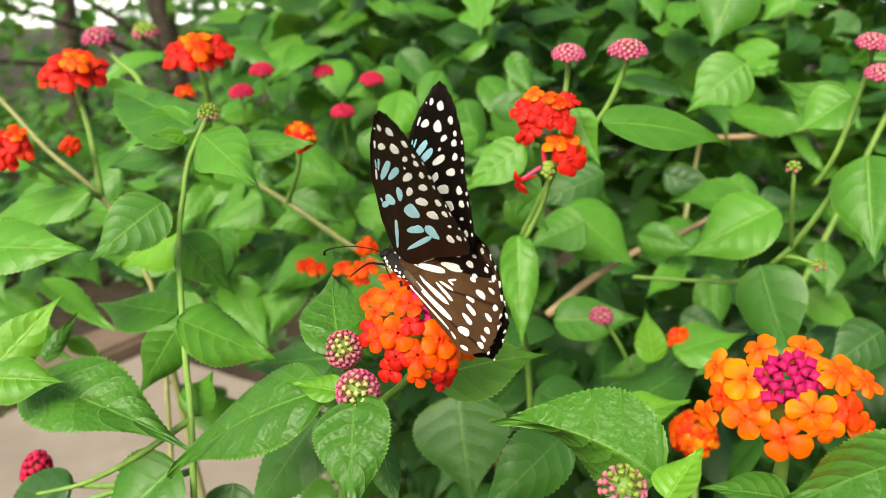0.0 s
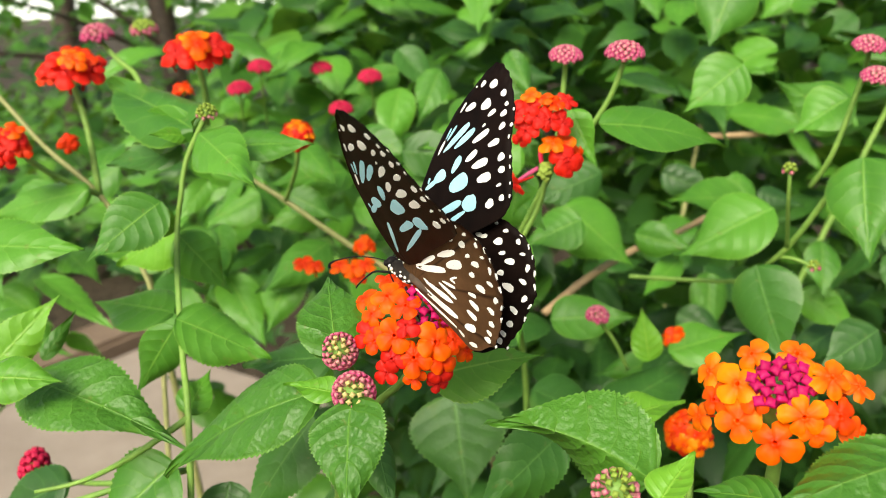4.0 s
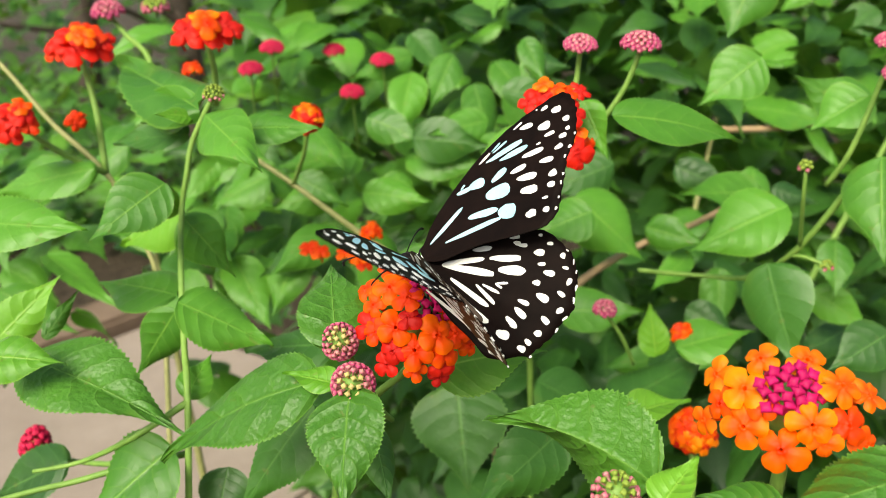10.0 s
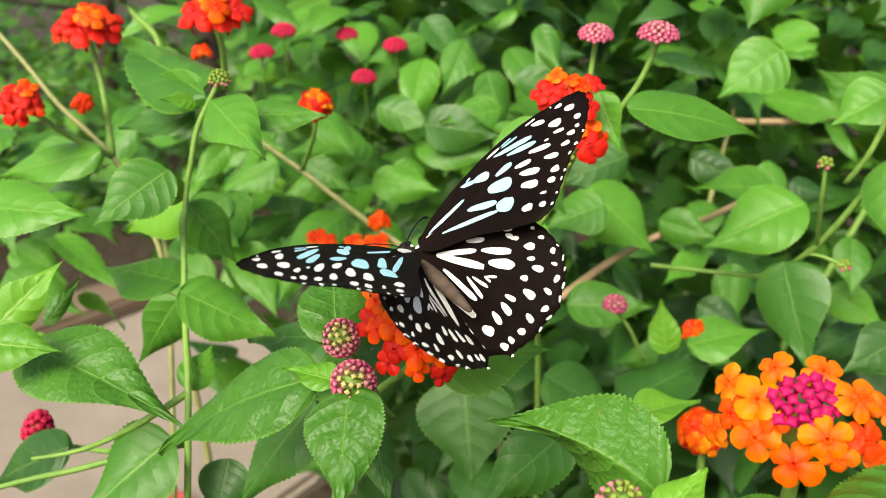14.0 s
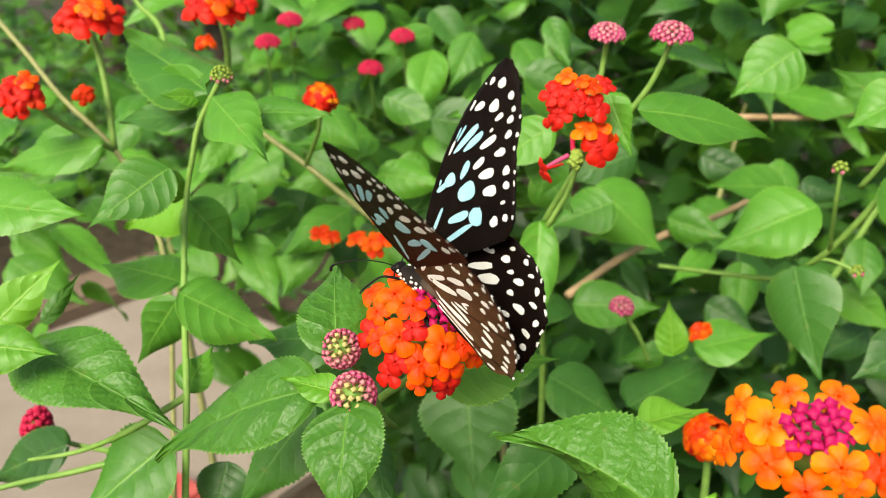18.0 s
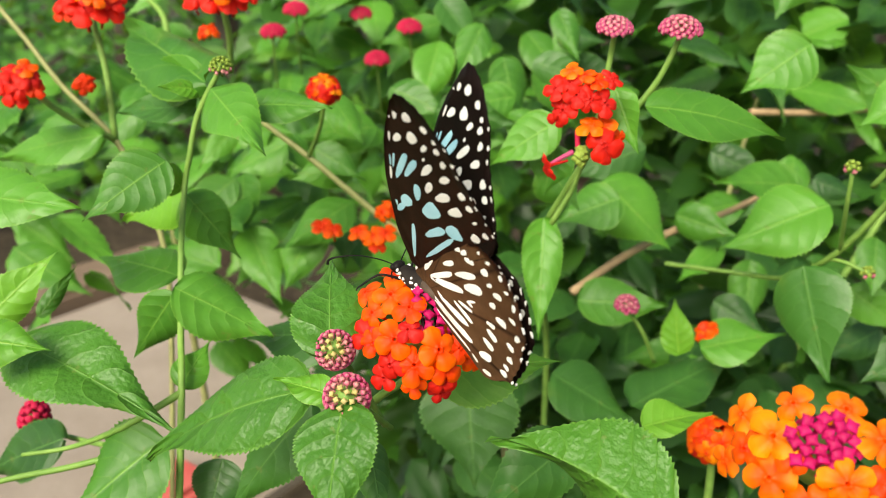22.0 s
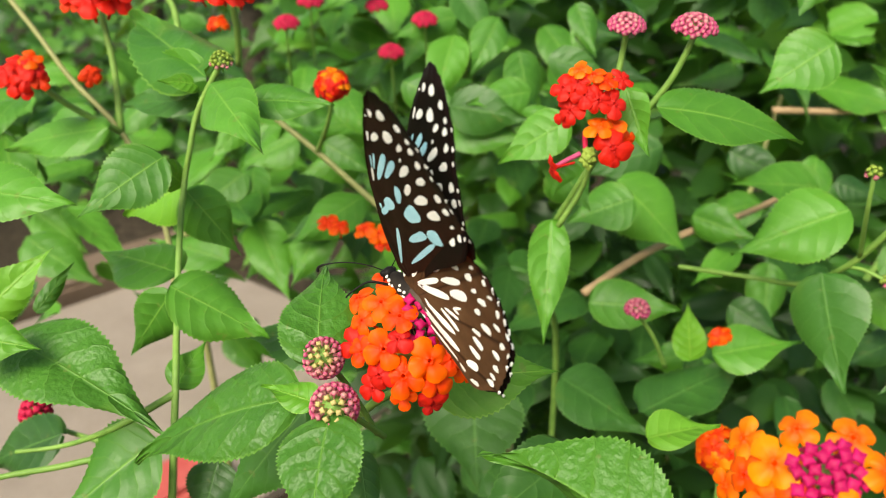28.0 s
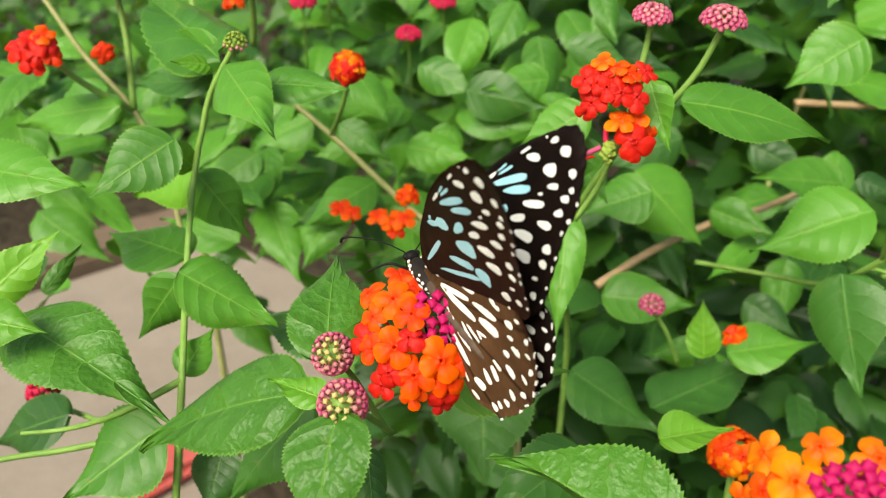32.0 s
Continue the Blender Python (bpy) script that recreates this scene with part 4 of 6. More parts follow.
flower_head(right, (0.1228, 0.1011, 0.8144), (0.00, -0.20, 0.97), 0.0017, [], 1.20, 48, "pale green closed bud", core=((LIME, LIME, PALE), 14, 0.0016, 110))
flower_head(right, (0.1402, 0.1123, 0.7770), (0.00, -0.20, 0.97), 0.0017, [], 1.20, 49, "pale green closed bud", core=((LIME, LIME, PALE), 14, 0.0016, 110))
stem(right, [(0.0571, 0.1921, 0.7297), (0.0823, 0.2126, 0.7404), (0.1109, 0.2358, 0.7469), (0.1407, 0.2642, 0.7467), (0.1755, 0.3073, 0.7460)], 0.0019, 0.0016, mat=TWIG)
stem(right, [(0.1743, 0.3528, 0.7830), (0.2186, 0.3652, 0.7820), (0.2551, 0.3666, 0.7863)], 0.0020, 0.0018, mat=TWIG)
flower_head(right, (0.1447, 0.1034, 0.8529), (0.00, -0.30, 0.95), 0.0042, [], 0.60, 50, "pink cluster of closed buds with pale tips", core=((PALE, PINK, PINK, PINK), 64, 0.0017, 100))
flower_head(right, (0.1443, 0.0955, 0.8439), (0.00, -0.30, 0.95), 0.0042, [], 0.60, 51, "pink cluster of closed buds with pale tips", core=((PALE, PINK, PINK, PINK), 64, 0.0017, 100))
stem(right, [(0.1458, 0.1050, 0.8513), (0.1471, 0.1103, 0.8412), (0.1424, 0.1134, 0.8168), (0.1392, 0.1200, 0.8038)], 0.0008, 0.0010)
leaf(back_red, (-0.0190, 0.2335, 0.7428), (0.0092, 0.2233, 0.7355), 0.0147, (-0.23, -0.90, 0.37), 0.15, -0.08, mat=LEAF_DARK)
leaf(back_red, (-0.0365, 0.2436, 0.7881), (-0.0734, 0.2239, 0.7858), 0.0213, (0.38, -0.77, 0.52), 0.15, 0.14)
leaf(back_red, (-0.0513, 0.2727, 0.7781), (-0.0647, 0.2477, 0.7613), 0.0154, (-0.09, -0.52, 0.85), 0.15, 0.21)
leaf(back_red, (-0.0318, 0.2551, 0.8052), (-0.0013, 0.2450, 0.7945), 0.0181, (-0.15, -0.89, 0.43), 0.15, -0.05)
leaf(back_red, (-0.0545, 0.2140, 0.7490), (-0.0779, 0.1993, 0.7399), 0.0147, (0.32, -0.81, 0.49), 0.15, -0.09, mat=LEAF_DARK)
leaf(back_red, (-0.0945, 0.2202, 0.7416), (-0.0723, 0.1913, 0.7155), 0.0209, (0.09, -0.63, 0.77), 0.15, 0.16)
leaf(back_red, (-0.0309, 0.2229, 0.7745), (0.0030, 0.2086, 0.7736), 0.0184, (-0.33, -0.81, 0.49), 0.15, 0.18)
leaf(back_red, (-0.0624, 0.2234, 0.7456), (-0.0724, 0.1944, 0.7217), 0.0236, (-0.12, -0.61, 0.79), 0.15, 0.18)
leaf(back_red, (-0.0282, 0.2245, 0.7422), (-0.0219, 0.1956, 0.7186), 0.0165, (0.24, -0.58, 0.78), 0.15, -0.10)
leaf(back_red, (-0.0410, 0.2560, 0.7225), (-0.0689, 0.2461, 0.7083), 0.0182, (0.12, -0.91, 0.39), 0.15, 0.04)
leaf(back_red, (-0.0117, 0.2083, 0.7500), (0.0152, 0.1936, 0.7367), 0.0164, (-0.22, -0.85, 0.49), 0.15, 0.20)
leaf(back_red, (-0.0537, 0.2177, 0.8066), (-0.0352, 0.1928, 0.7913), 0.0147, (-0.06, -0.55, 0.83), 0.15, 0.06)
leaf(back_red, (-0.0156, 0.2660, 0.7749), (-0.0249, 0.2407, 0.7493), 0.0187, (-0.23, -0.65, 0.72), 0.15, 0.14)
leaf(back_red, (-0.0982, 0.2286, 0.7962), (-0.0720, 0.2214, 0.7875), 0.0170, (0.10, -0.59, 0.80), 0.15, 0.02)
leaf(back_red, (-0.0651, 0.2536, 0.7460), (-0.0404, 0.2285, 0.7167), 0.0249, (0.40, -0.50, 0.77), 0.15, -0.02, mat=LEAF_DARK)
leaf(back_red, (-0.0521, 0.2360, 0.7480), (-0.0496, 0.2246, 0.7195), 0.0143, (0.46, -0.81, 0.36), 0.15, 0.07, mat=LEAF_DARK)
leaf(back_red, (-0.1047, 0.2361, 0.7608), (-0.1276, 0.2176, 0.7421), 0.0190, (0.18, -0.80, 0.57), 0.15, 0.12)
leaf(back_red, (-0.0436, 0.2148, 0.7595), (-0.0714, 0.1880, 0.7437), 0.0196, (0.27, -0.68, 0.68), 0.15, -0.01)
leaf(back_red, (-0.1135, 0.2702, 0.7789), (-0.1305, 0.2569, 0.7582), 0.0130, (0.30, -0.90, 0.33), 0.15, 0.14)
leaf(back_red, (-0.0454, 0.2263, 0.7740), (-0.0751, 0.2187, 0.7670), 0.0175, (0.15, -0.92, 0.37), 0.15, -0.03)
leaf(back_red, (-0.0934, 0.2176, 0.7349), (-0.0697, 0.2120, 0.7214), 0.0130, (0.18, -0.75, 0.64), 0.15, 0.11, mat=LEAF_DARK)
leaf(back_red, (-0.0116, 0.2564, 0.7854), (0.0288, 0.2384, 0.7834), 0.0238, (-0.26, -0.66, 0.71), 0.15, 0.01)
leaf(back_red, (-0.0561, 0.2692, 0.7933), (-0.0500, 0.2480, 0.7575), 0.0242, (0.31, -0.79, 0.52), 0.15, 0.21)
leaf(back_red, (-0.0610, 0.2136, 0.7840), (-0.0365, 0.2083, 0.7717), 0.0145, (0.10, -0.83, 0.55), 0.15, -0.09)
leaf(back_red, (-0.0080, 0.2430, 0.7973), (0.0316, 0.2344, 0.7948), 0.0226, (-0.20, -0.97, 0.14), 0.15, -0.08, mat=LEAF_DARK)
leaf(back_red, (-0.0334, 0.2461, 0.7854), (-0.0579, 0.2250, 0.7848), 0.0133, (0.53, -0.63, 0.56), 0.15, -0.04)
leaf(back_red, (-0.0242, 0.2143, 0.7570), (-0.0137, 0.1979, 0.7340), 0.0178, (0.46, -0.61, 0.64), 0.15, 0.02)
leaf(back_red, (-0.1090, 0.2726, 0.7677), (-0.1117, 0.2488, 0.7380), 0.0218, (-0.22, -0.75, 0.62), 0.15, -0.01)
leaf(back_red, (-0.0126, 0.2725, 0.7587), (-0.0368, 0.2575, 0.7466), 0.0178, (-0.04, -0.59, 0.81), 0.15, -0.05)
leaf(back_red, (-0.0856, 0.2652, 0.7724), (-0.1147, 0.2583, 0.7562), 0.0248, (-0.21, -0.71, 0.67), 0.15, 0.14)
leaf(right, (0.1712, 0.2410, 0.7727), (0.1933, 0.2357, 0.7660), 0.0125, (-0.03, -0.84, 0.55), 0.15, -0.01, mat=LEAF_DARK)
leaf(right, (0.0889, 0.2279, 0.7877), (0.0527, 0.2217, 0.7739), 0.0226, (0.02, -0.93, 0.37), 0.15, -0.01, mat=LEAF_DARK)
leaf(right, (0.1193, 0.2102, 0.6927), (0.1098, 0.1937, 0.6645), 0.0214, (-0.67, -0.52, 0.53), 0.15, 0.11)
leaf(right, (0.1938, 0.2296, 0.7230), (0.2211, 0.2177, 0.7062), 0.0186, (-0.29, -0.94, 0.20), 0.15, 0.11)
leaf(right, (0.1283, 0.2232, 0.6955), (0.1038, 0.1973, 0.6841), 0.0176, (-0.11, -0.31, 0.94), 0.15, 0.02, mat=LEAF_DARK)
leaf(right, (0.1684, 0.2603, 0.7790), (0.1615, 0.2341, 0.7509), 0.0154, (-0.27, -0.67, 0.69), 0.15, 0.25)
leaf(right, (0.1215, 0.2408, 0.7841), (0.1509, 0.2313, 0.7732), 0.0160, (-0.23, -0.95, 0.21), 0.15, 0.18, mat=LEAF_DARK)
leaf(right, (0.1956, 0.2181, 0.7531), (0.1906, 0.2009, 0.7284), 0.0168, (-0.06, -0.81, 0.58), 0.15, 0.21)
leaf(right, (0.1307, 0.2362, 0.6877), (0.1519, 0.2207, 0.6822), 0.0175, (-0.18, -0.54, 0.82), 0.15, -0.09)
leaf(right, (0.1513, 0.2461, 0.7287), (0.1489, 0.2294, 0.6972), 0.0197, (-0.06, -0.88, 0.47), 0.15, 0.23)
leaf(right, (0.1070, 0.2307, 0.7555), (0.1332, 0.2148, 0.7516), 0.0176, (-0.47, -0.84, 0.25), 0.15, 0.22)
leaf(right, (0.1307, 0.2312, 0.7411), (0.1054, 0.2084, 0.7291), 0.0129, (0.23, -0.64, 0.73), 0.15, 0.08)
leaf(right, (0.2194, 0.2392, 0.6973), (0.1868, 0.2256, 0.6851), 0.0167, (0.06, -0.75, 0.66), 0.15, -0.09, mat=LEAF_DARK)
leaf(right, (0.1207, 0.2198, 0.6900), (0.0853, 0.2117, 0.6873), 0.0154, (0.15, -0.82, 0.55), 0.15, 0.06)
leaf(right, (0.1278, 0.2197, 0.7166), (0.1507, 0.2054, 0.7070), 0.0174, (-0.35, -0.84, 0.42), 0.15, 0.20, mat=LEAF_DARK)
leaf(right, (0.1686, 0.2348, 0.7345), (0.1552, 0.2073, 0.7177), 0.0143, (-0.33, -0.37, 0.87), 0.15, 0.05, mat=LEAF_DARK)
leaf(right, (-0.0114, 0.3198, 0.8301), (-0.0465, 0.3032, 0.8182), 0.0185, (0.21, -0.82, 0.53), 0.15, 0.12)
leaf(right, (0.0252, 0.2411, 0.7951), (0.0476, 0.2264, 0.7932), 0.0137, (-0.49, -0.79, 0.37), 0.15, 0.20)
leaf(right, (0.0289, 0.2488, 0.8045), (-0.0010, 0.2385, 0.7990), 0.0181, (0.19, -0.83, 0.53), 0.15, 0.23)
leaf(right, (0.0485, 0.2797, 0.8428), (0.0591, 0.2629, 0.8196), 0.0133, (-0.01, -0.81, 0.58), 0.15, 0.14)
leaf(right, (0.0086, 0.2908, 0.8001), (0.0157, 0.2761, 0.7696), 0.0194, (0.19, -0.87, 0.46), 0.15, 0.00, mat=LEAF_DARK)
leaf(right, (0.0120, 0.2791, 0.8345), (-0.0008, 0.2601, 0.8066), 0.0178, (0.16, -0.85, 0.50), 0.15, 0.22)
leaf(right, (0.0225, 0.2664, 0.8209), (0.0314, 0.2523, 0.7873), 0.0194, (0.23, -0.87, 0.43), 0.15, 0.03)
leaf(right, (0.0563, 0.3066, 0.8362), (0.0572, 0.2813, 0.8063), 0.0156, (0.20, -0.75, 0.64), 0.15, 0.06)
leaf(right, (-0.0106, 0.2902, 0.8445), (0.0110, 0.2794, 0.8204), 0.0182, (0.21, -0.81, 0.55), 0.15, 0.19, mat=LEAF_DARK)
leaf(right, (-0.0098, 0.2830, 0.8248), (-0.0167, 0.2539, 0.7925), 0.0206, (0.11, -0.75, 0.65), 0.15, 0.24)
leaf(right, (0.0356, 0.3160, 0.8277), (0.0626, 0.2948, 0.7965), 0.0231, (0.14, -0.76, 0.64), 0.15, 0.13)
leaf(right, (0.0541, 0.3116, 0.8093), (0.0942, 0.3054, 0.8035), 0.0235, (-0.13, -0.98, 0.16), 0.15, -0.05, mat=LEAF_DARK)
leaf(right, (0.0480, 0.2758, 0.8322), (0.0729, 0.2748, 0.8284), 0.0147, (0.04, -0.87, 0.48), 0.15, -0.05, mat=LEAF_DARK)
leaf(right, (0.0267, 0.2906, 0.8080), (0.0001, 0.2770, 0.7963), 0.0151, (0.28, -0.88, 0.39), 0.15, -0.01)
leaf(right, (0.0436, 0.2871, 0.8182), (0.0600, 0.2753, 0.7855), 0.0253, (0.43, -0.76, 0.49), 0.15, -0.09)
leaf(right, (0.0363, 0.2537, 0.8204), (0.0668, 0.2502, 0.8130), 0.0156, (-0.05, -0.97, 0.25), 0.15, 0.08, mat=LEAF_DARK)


# ---- hedge behind, path and trees ----
def far_leaf_material(name, low, middling, high):
    m = Mat(name, 0.46, 0.42)
    geo = m.tree.nodes.new("ShaderNodeNewGeometry").outputs["Random Per Island"]
    obj = m.tree.nodes.new("ShaderNodeTexCoord").outputs["Object"]
    tone = m.math("ADD", m.math("MULTIPLY", geo, 0.7), m.math("MULTIPLY", m.noise(obj, 60.0), 0.4))
    c = m.ramp(tone, [(0.15, low), (0.6, middling), (0.98, high)])
    m.colour(c)
    m.bump(m.noise(obj, 300.0), 0.3, 0.001)
    m.thin(m.mix(0.5, c, (0.30, 0.55, 0.04)), 0.25)
    return m.mat


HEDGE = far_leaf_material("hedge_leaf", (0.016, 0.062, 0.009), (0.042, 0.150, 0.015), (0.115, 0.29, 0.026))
# darkened copy of the hedge leaf: inner shade is put into the colour
SHADE_LEAF = far_leaf_material("shaded_inner_leaf", (0.010, 0.036, 0.007), (0.020, 0.075, 0.010), (0.045, 0.135, 0.014))


def leaf_pose(rng, at, size):
    """A drooping leaf at a point: base pose whose +x runs outwards and down."""
    yaw = rng.uniform(0, 6.2832)
    x = Vector((math.cos(yaw), math.sin(yaw) - 0.45, rng.uniform(-0.75, 0.35))).normalized()
    n = Vector((rng.uniform(-0.5, 0.5), rng.uniform(-0.9, 0.2), 1.0))
    return leaf_frame(at, Vector(at) + x * size, n)


def mid_leaves(plant, count, seed, x0, x1, y0, y1, z0, z1, small, large, roof=None, lit_share=0.4):
    """Single leaves of a plant, spread through a box; roof(x, y) cuts its top."""
    rng = random.Random(seed)
    for _ in range(count):
        x, y, z = rng.uniform(x0, x1), rng.uniform(y0, y1), rng.uniform(z0, z1)
        if roof and z > roof(x, y):
            z = roof(x, y) - rng.uniform(0.0, 0.08)
        size = rng.uniform(small, large)
        m = leaf_pose(rng, (x, y, z), size)
        COUNT[0] += 1
        v, uv, f = blade(size, size * rng.uniform(0.42, 0.58), rng.uniform(0.05, 0.45), rng.uniform(0.05, 0.5), rng.uniform(-0.16, 0.16), 15, COUNT[0], 0.6)
        mat = LEAF if rng.random() < lit_share else LEAF_DARK
        part("leaf", mesh_of("leaf", v, f, [mat], uv), plant, m)


def leaf_cloud(name, label, count, seed, place, small, large, mat, category="hedge", kind="stuff"):
    """Many leaves in one mesh; place(rng) gives each one's foot."""
    rng = random.Random(seed)
    kinds = [blade(1.0, rng.uniform(0.42, 0.58), rng.uniform(0.05, 0.4), rng.uniform(0.05, 0.45), rng.uniform(-0.15, 0.15), 6, i, 0.99) for i in range(8)]
    kinds = [(np.array(v), np.array(uv), np.array(f)) for v, uv, f in kinds]
    vs, us, fs, n = [], [], [], 0
    for _ in range(count):
        at, size = place(rng), rng.uniform(small, large)
        m = np.array(leaf_pose(rng, at, size))
        v, uv, f = kinds[rng.randrange(8)]
        vs.append(v * size @ m[:3, :3].T + m[:3, 3])
        us.append(uv)
        fs.append(f + n)
        n += len(v)
    ob = new(name, mesh_of(name, np.concatenate(vs).tolist(), np.concatenate(fs).tolist(), [mat], np.concatenate(us)))
    return tagged(ob, label, category, kind=kind)


# leaves of the near and middle shrubs that fill the gaps
middle = empty("lantana_shrub", (0.12, 0.30, 0.0), "dense green lantana shrub full of drooping leaves", "shrub")
# lower, inner layers get more dark leaf colour, so their shade is painted in
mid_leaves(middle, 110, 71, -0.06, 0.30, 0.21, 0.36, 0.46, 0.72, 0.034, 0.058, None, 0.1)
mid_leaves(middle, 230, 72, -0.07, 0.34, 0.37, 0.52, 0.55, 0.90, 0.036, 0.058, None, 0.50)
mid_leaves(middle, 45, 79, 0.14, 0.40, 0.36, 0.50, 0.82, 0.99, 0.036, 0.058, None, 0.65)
stem(middle, [(0.12, 0.30, 0.0), (0.13, 0.33, 0.35), (0.16, 0.36, 0.62), (0.2, 0.42, 0.78)], 0.004, 0.0012, STEM_OLD)
stem(middle, [(0.12, 0.30, 0.0), (0.05, 0.31, 0.35), (0.03, 0.33, 0.55), (0.02, 0.36, 0.68)], 0.004, 0.0012, STEM_OLD)
stem(middle, [(0.13, 0.33, 0.4), (0.22, 0.34, 0.62), (0.30, 0.36, 0.80)], 0.003, 0.0015, STEM)


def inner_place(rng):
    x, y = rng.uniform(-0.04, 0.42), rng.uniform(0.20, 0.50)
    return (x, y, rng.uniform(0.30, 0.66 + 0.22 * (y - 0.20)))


# dark-coloured leaves that deepen the shade in the gaps between the shrubs
leaf_cloud("foliage", "dark green leaves deep inside the lantana shrubs, shade put in their colour", 1500, 80, inner_place, 0.034, 0.058, SHADE_LEAF, "foliage")
leftside = empty("lantana_shrub", (-0.14, 0.30, 0.0), "thin green lantana shrub with light leaves beside the path", "shrub")
mid_leaves(leftside, 60, 73, -0.26, -0.06, 0.20, 0.36, 0.68, 0.80, 0.032, 0.05, None, 0.75)
mid_leaves(leftside, 70, 74, -0.18, -0.02, 0.36, 0.52, 0.55, 0.86, 0.034, 0.055, None, 0.75)
stem(leftside, [(-0.14, 0.30, 0.0), (-0.13, 0.28, 0.4), (-0.15, 0.26, 0.75)], 0.004, 0.0015, STEM_OLD)


def hedge_place(rng):
    x, y = rng.uniform(-0.18, 1.3) + rng.gauss(0, 0.05), rng.uniform(0.55, 1.25) + abs(rng.gauss(0, 0.05))
    if x > 0.9:
        x, y = x + abs(rng.gauss(0, 0.2)), y + rng.gauss(0, 0.12)
    top = 0.80 + 0.22 * min(1.0, max(0.0, (x + 0.18) / 0.3)) + 0.10 * math.sin(7 * x + 3 * y)
    if rng.random() < 0.66:
        return (x, y, top - abs(rng.gauss(0, 0.16)))
    return (x, rng.uniform(0.72, 1.25) + abs(rng.gauss(0, 0.08)), rng.uniform(0.03, 0.72))


leaf_cloud("hedge", "tall green hedge of broad leaves in shade", 4900, 75, hedge_place, 0.05, 0.085, HEDGE)


def oriented_slab(name, at, angle, x0, x1, y0, y1, z0, z1, mat, bevel=0.012):
    ob = slab(name, x0, x1, y0, y1, z0, z1, mat, None, bevel)
    ob.matrix_basis = pose(*at, 0, 0, angle)
    return ob


# the path runs away beside the bed; its far side is edged with brown stone
for i in range(-3, 3):
    tagged(oriented_slab("pavement", (-0.98, 1.44, 0), 57, -3.2 + 1.21 * i, -2.0 + 1.21 * i, -0.85, 0.0, -0.03, 0.03, CONCRETE), "pale pinkish concrete path slab beside the bed", "pavement", "path slabs", "structure")
for i in range(-5, 5):
    tagged(oriented_slab("kerb", (-0.98, 1.44, 0), 57, -3.2 + 0.76 * i, -2.445 + 0.76 * i, 0.005, 0.16, -0.03, 0.07, BROWN_STONE), "brown stone kerb along the path", "kerb", "kerb stones", "structure")
RED_PAINT = concrete_material("faded_red_paint", (0.42, 0.05, 0.05), (0.55, 0.14, 0.12))
tagged(oriented_slab("stepping_stone", (-0.47, 0.86, 0.03), 57, -0.10, 0.10, -0.05, 0.05, 0.0, 0.03, RED_PAINT), "faded red painted stone lying on the path", "stone")


def tree(at, height, r, seed, label, crown, spread):
    rng = random.Random(seed)
    base = empty("tree", at, label, "tree")
    x, y, z = at
    pts = [(x + rng.uniform(-0.06, 0.06) * k, y, z + height * k / 5) for k in range(6)]
    part("trunk", tube_mesh("trunk", pts, [r * (1.25 - 0.15 * k) for k in range(6)], [BARK], 12), base)
    for k in range(9):
        z0 = height * rng.uniform(0.12, 0.9)
        a = rng.uniform(0, 6.28)
        end = Vector((x + math.cos(a) * spread, y + math.sin(a) * spread, z0 + rng.uniform(0.1, 0.7)))
        mid = Vector((x, y, z0)).lerp(end, 0.5) + Vector((0, 0, rng.uniform(-0.1, 0.15)))
        part("branch", tube_mesh("branch", [(x, y, z0), mid, end], [r * 0.35, r * 0.22, r * 0.08], [BARK], 8), base)

    def place(g):
        a, d = g.uniform(0, 6.28), spread * math.sqrt(g.random())
        return (x + d * math.cos(a), y + d * math.sin(a), height * (g.uniform(0.25, 1.0) if g.random() < 0.6 else g.uniform(0.22, 0.36)))

    cloud = leaf_cloud("crown", "", crown, seed, place, 0.07, 0.12, HEDGE, "", "")
    cloud.parent = base
    cloud.matrix_basis = Matrix.Translation(base.location).inverted()
    return base


tree((-1.15, 3.6, 0.0), 3.4, 0.05, 201, "dark trunk of a shade tree with thin leaves", 620, 0.9)
tree((-0.72, 4.3, 0.0), 3.6, 0.06, 202, "dark trunk of a shade tree with thin leaves", 620, 0.9)
tree((-2.1, 4.6, 0.0), 3.4, 0.06, 203, "dark leaning shade tree with thin leaves", 380, 1.0)
tree((-0.25, 3.4, 0.0), 3.2, 0.05, 204, "dark trunk of a shade tree with thin leaves", 620, 0.8)
tree((0.5, 3.0, 0.0), 3.0, 0.10, 205, "dark shade tree with dense leaves", 700, 0.9)
tree((1.7, 3.2, 0.0), 3.0, 0.10, 206, "dark shade tree with dense leaves", 700, 0.9)


def wood_place(g):
    x, y = g.uniform(-7.5, 5.0), g.uniform(5.0, 8.0)
    return (x, y, min(abs(g.gauss(0, 0.62)), 1.5) if x < -0.6 else abs(g.gauss(0, 0.75)))


leaf_cloud("shrubbery", "dark green shrubbery at the far side of the path", 2600, 76, wood_place, 0.14, 0.24, HEDGE, "shrubbery")


def edge_place(g):
    t = g.uniform(-2.5, 4.0)
    return (-0.98 + 0.545 * t - 0.35 - g.uniform(0, 0.9), 1.44 + 0.84 * t + 0.25 + g.uniform(0, 0.9), abs(g.gauss(0, 0.16)))


leaf_cloud("ground_cover", "low dark green plants along the kerb", 1800, 77, edge_place, 0.05, 0.10, HEDGE, "ground cover")


def under_place(g):
    x, y = g.uniform(-3.4, 0.2), g.uniform(2.3, 4.8)
    return (x, y, abs(g.gauss(0, 0.22)))


leaf_cloud("undergrowth", "dark green undergrowth below the trees", 2000, 78, under_place, 0.08, 0.15, HEDGE, "undergrowth")

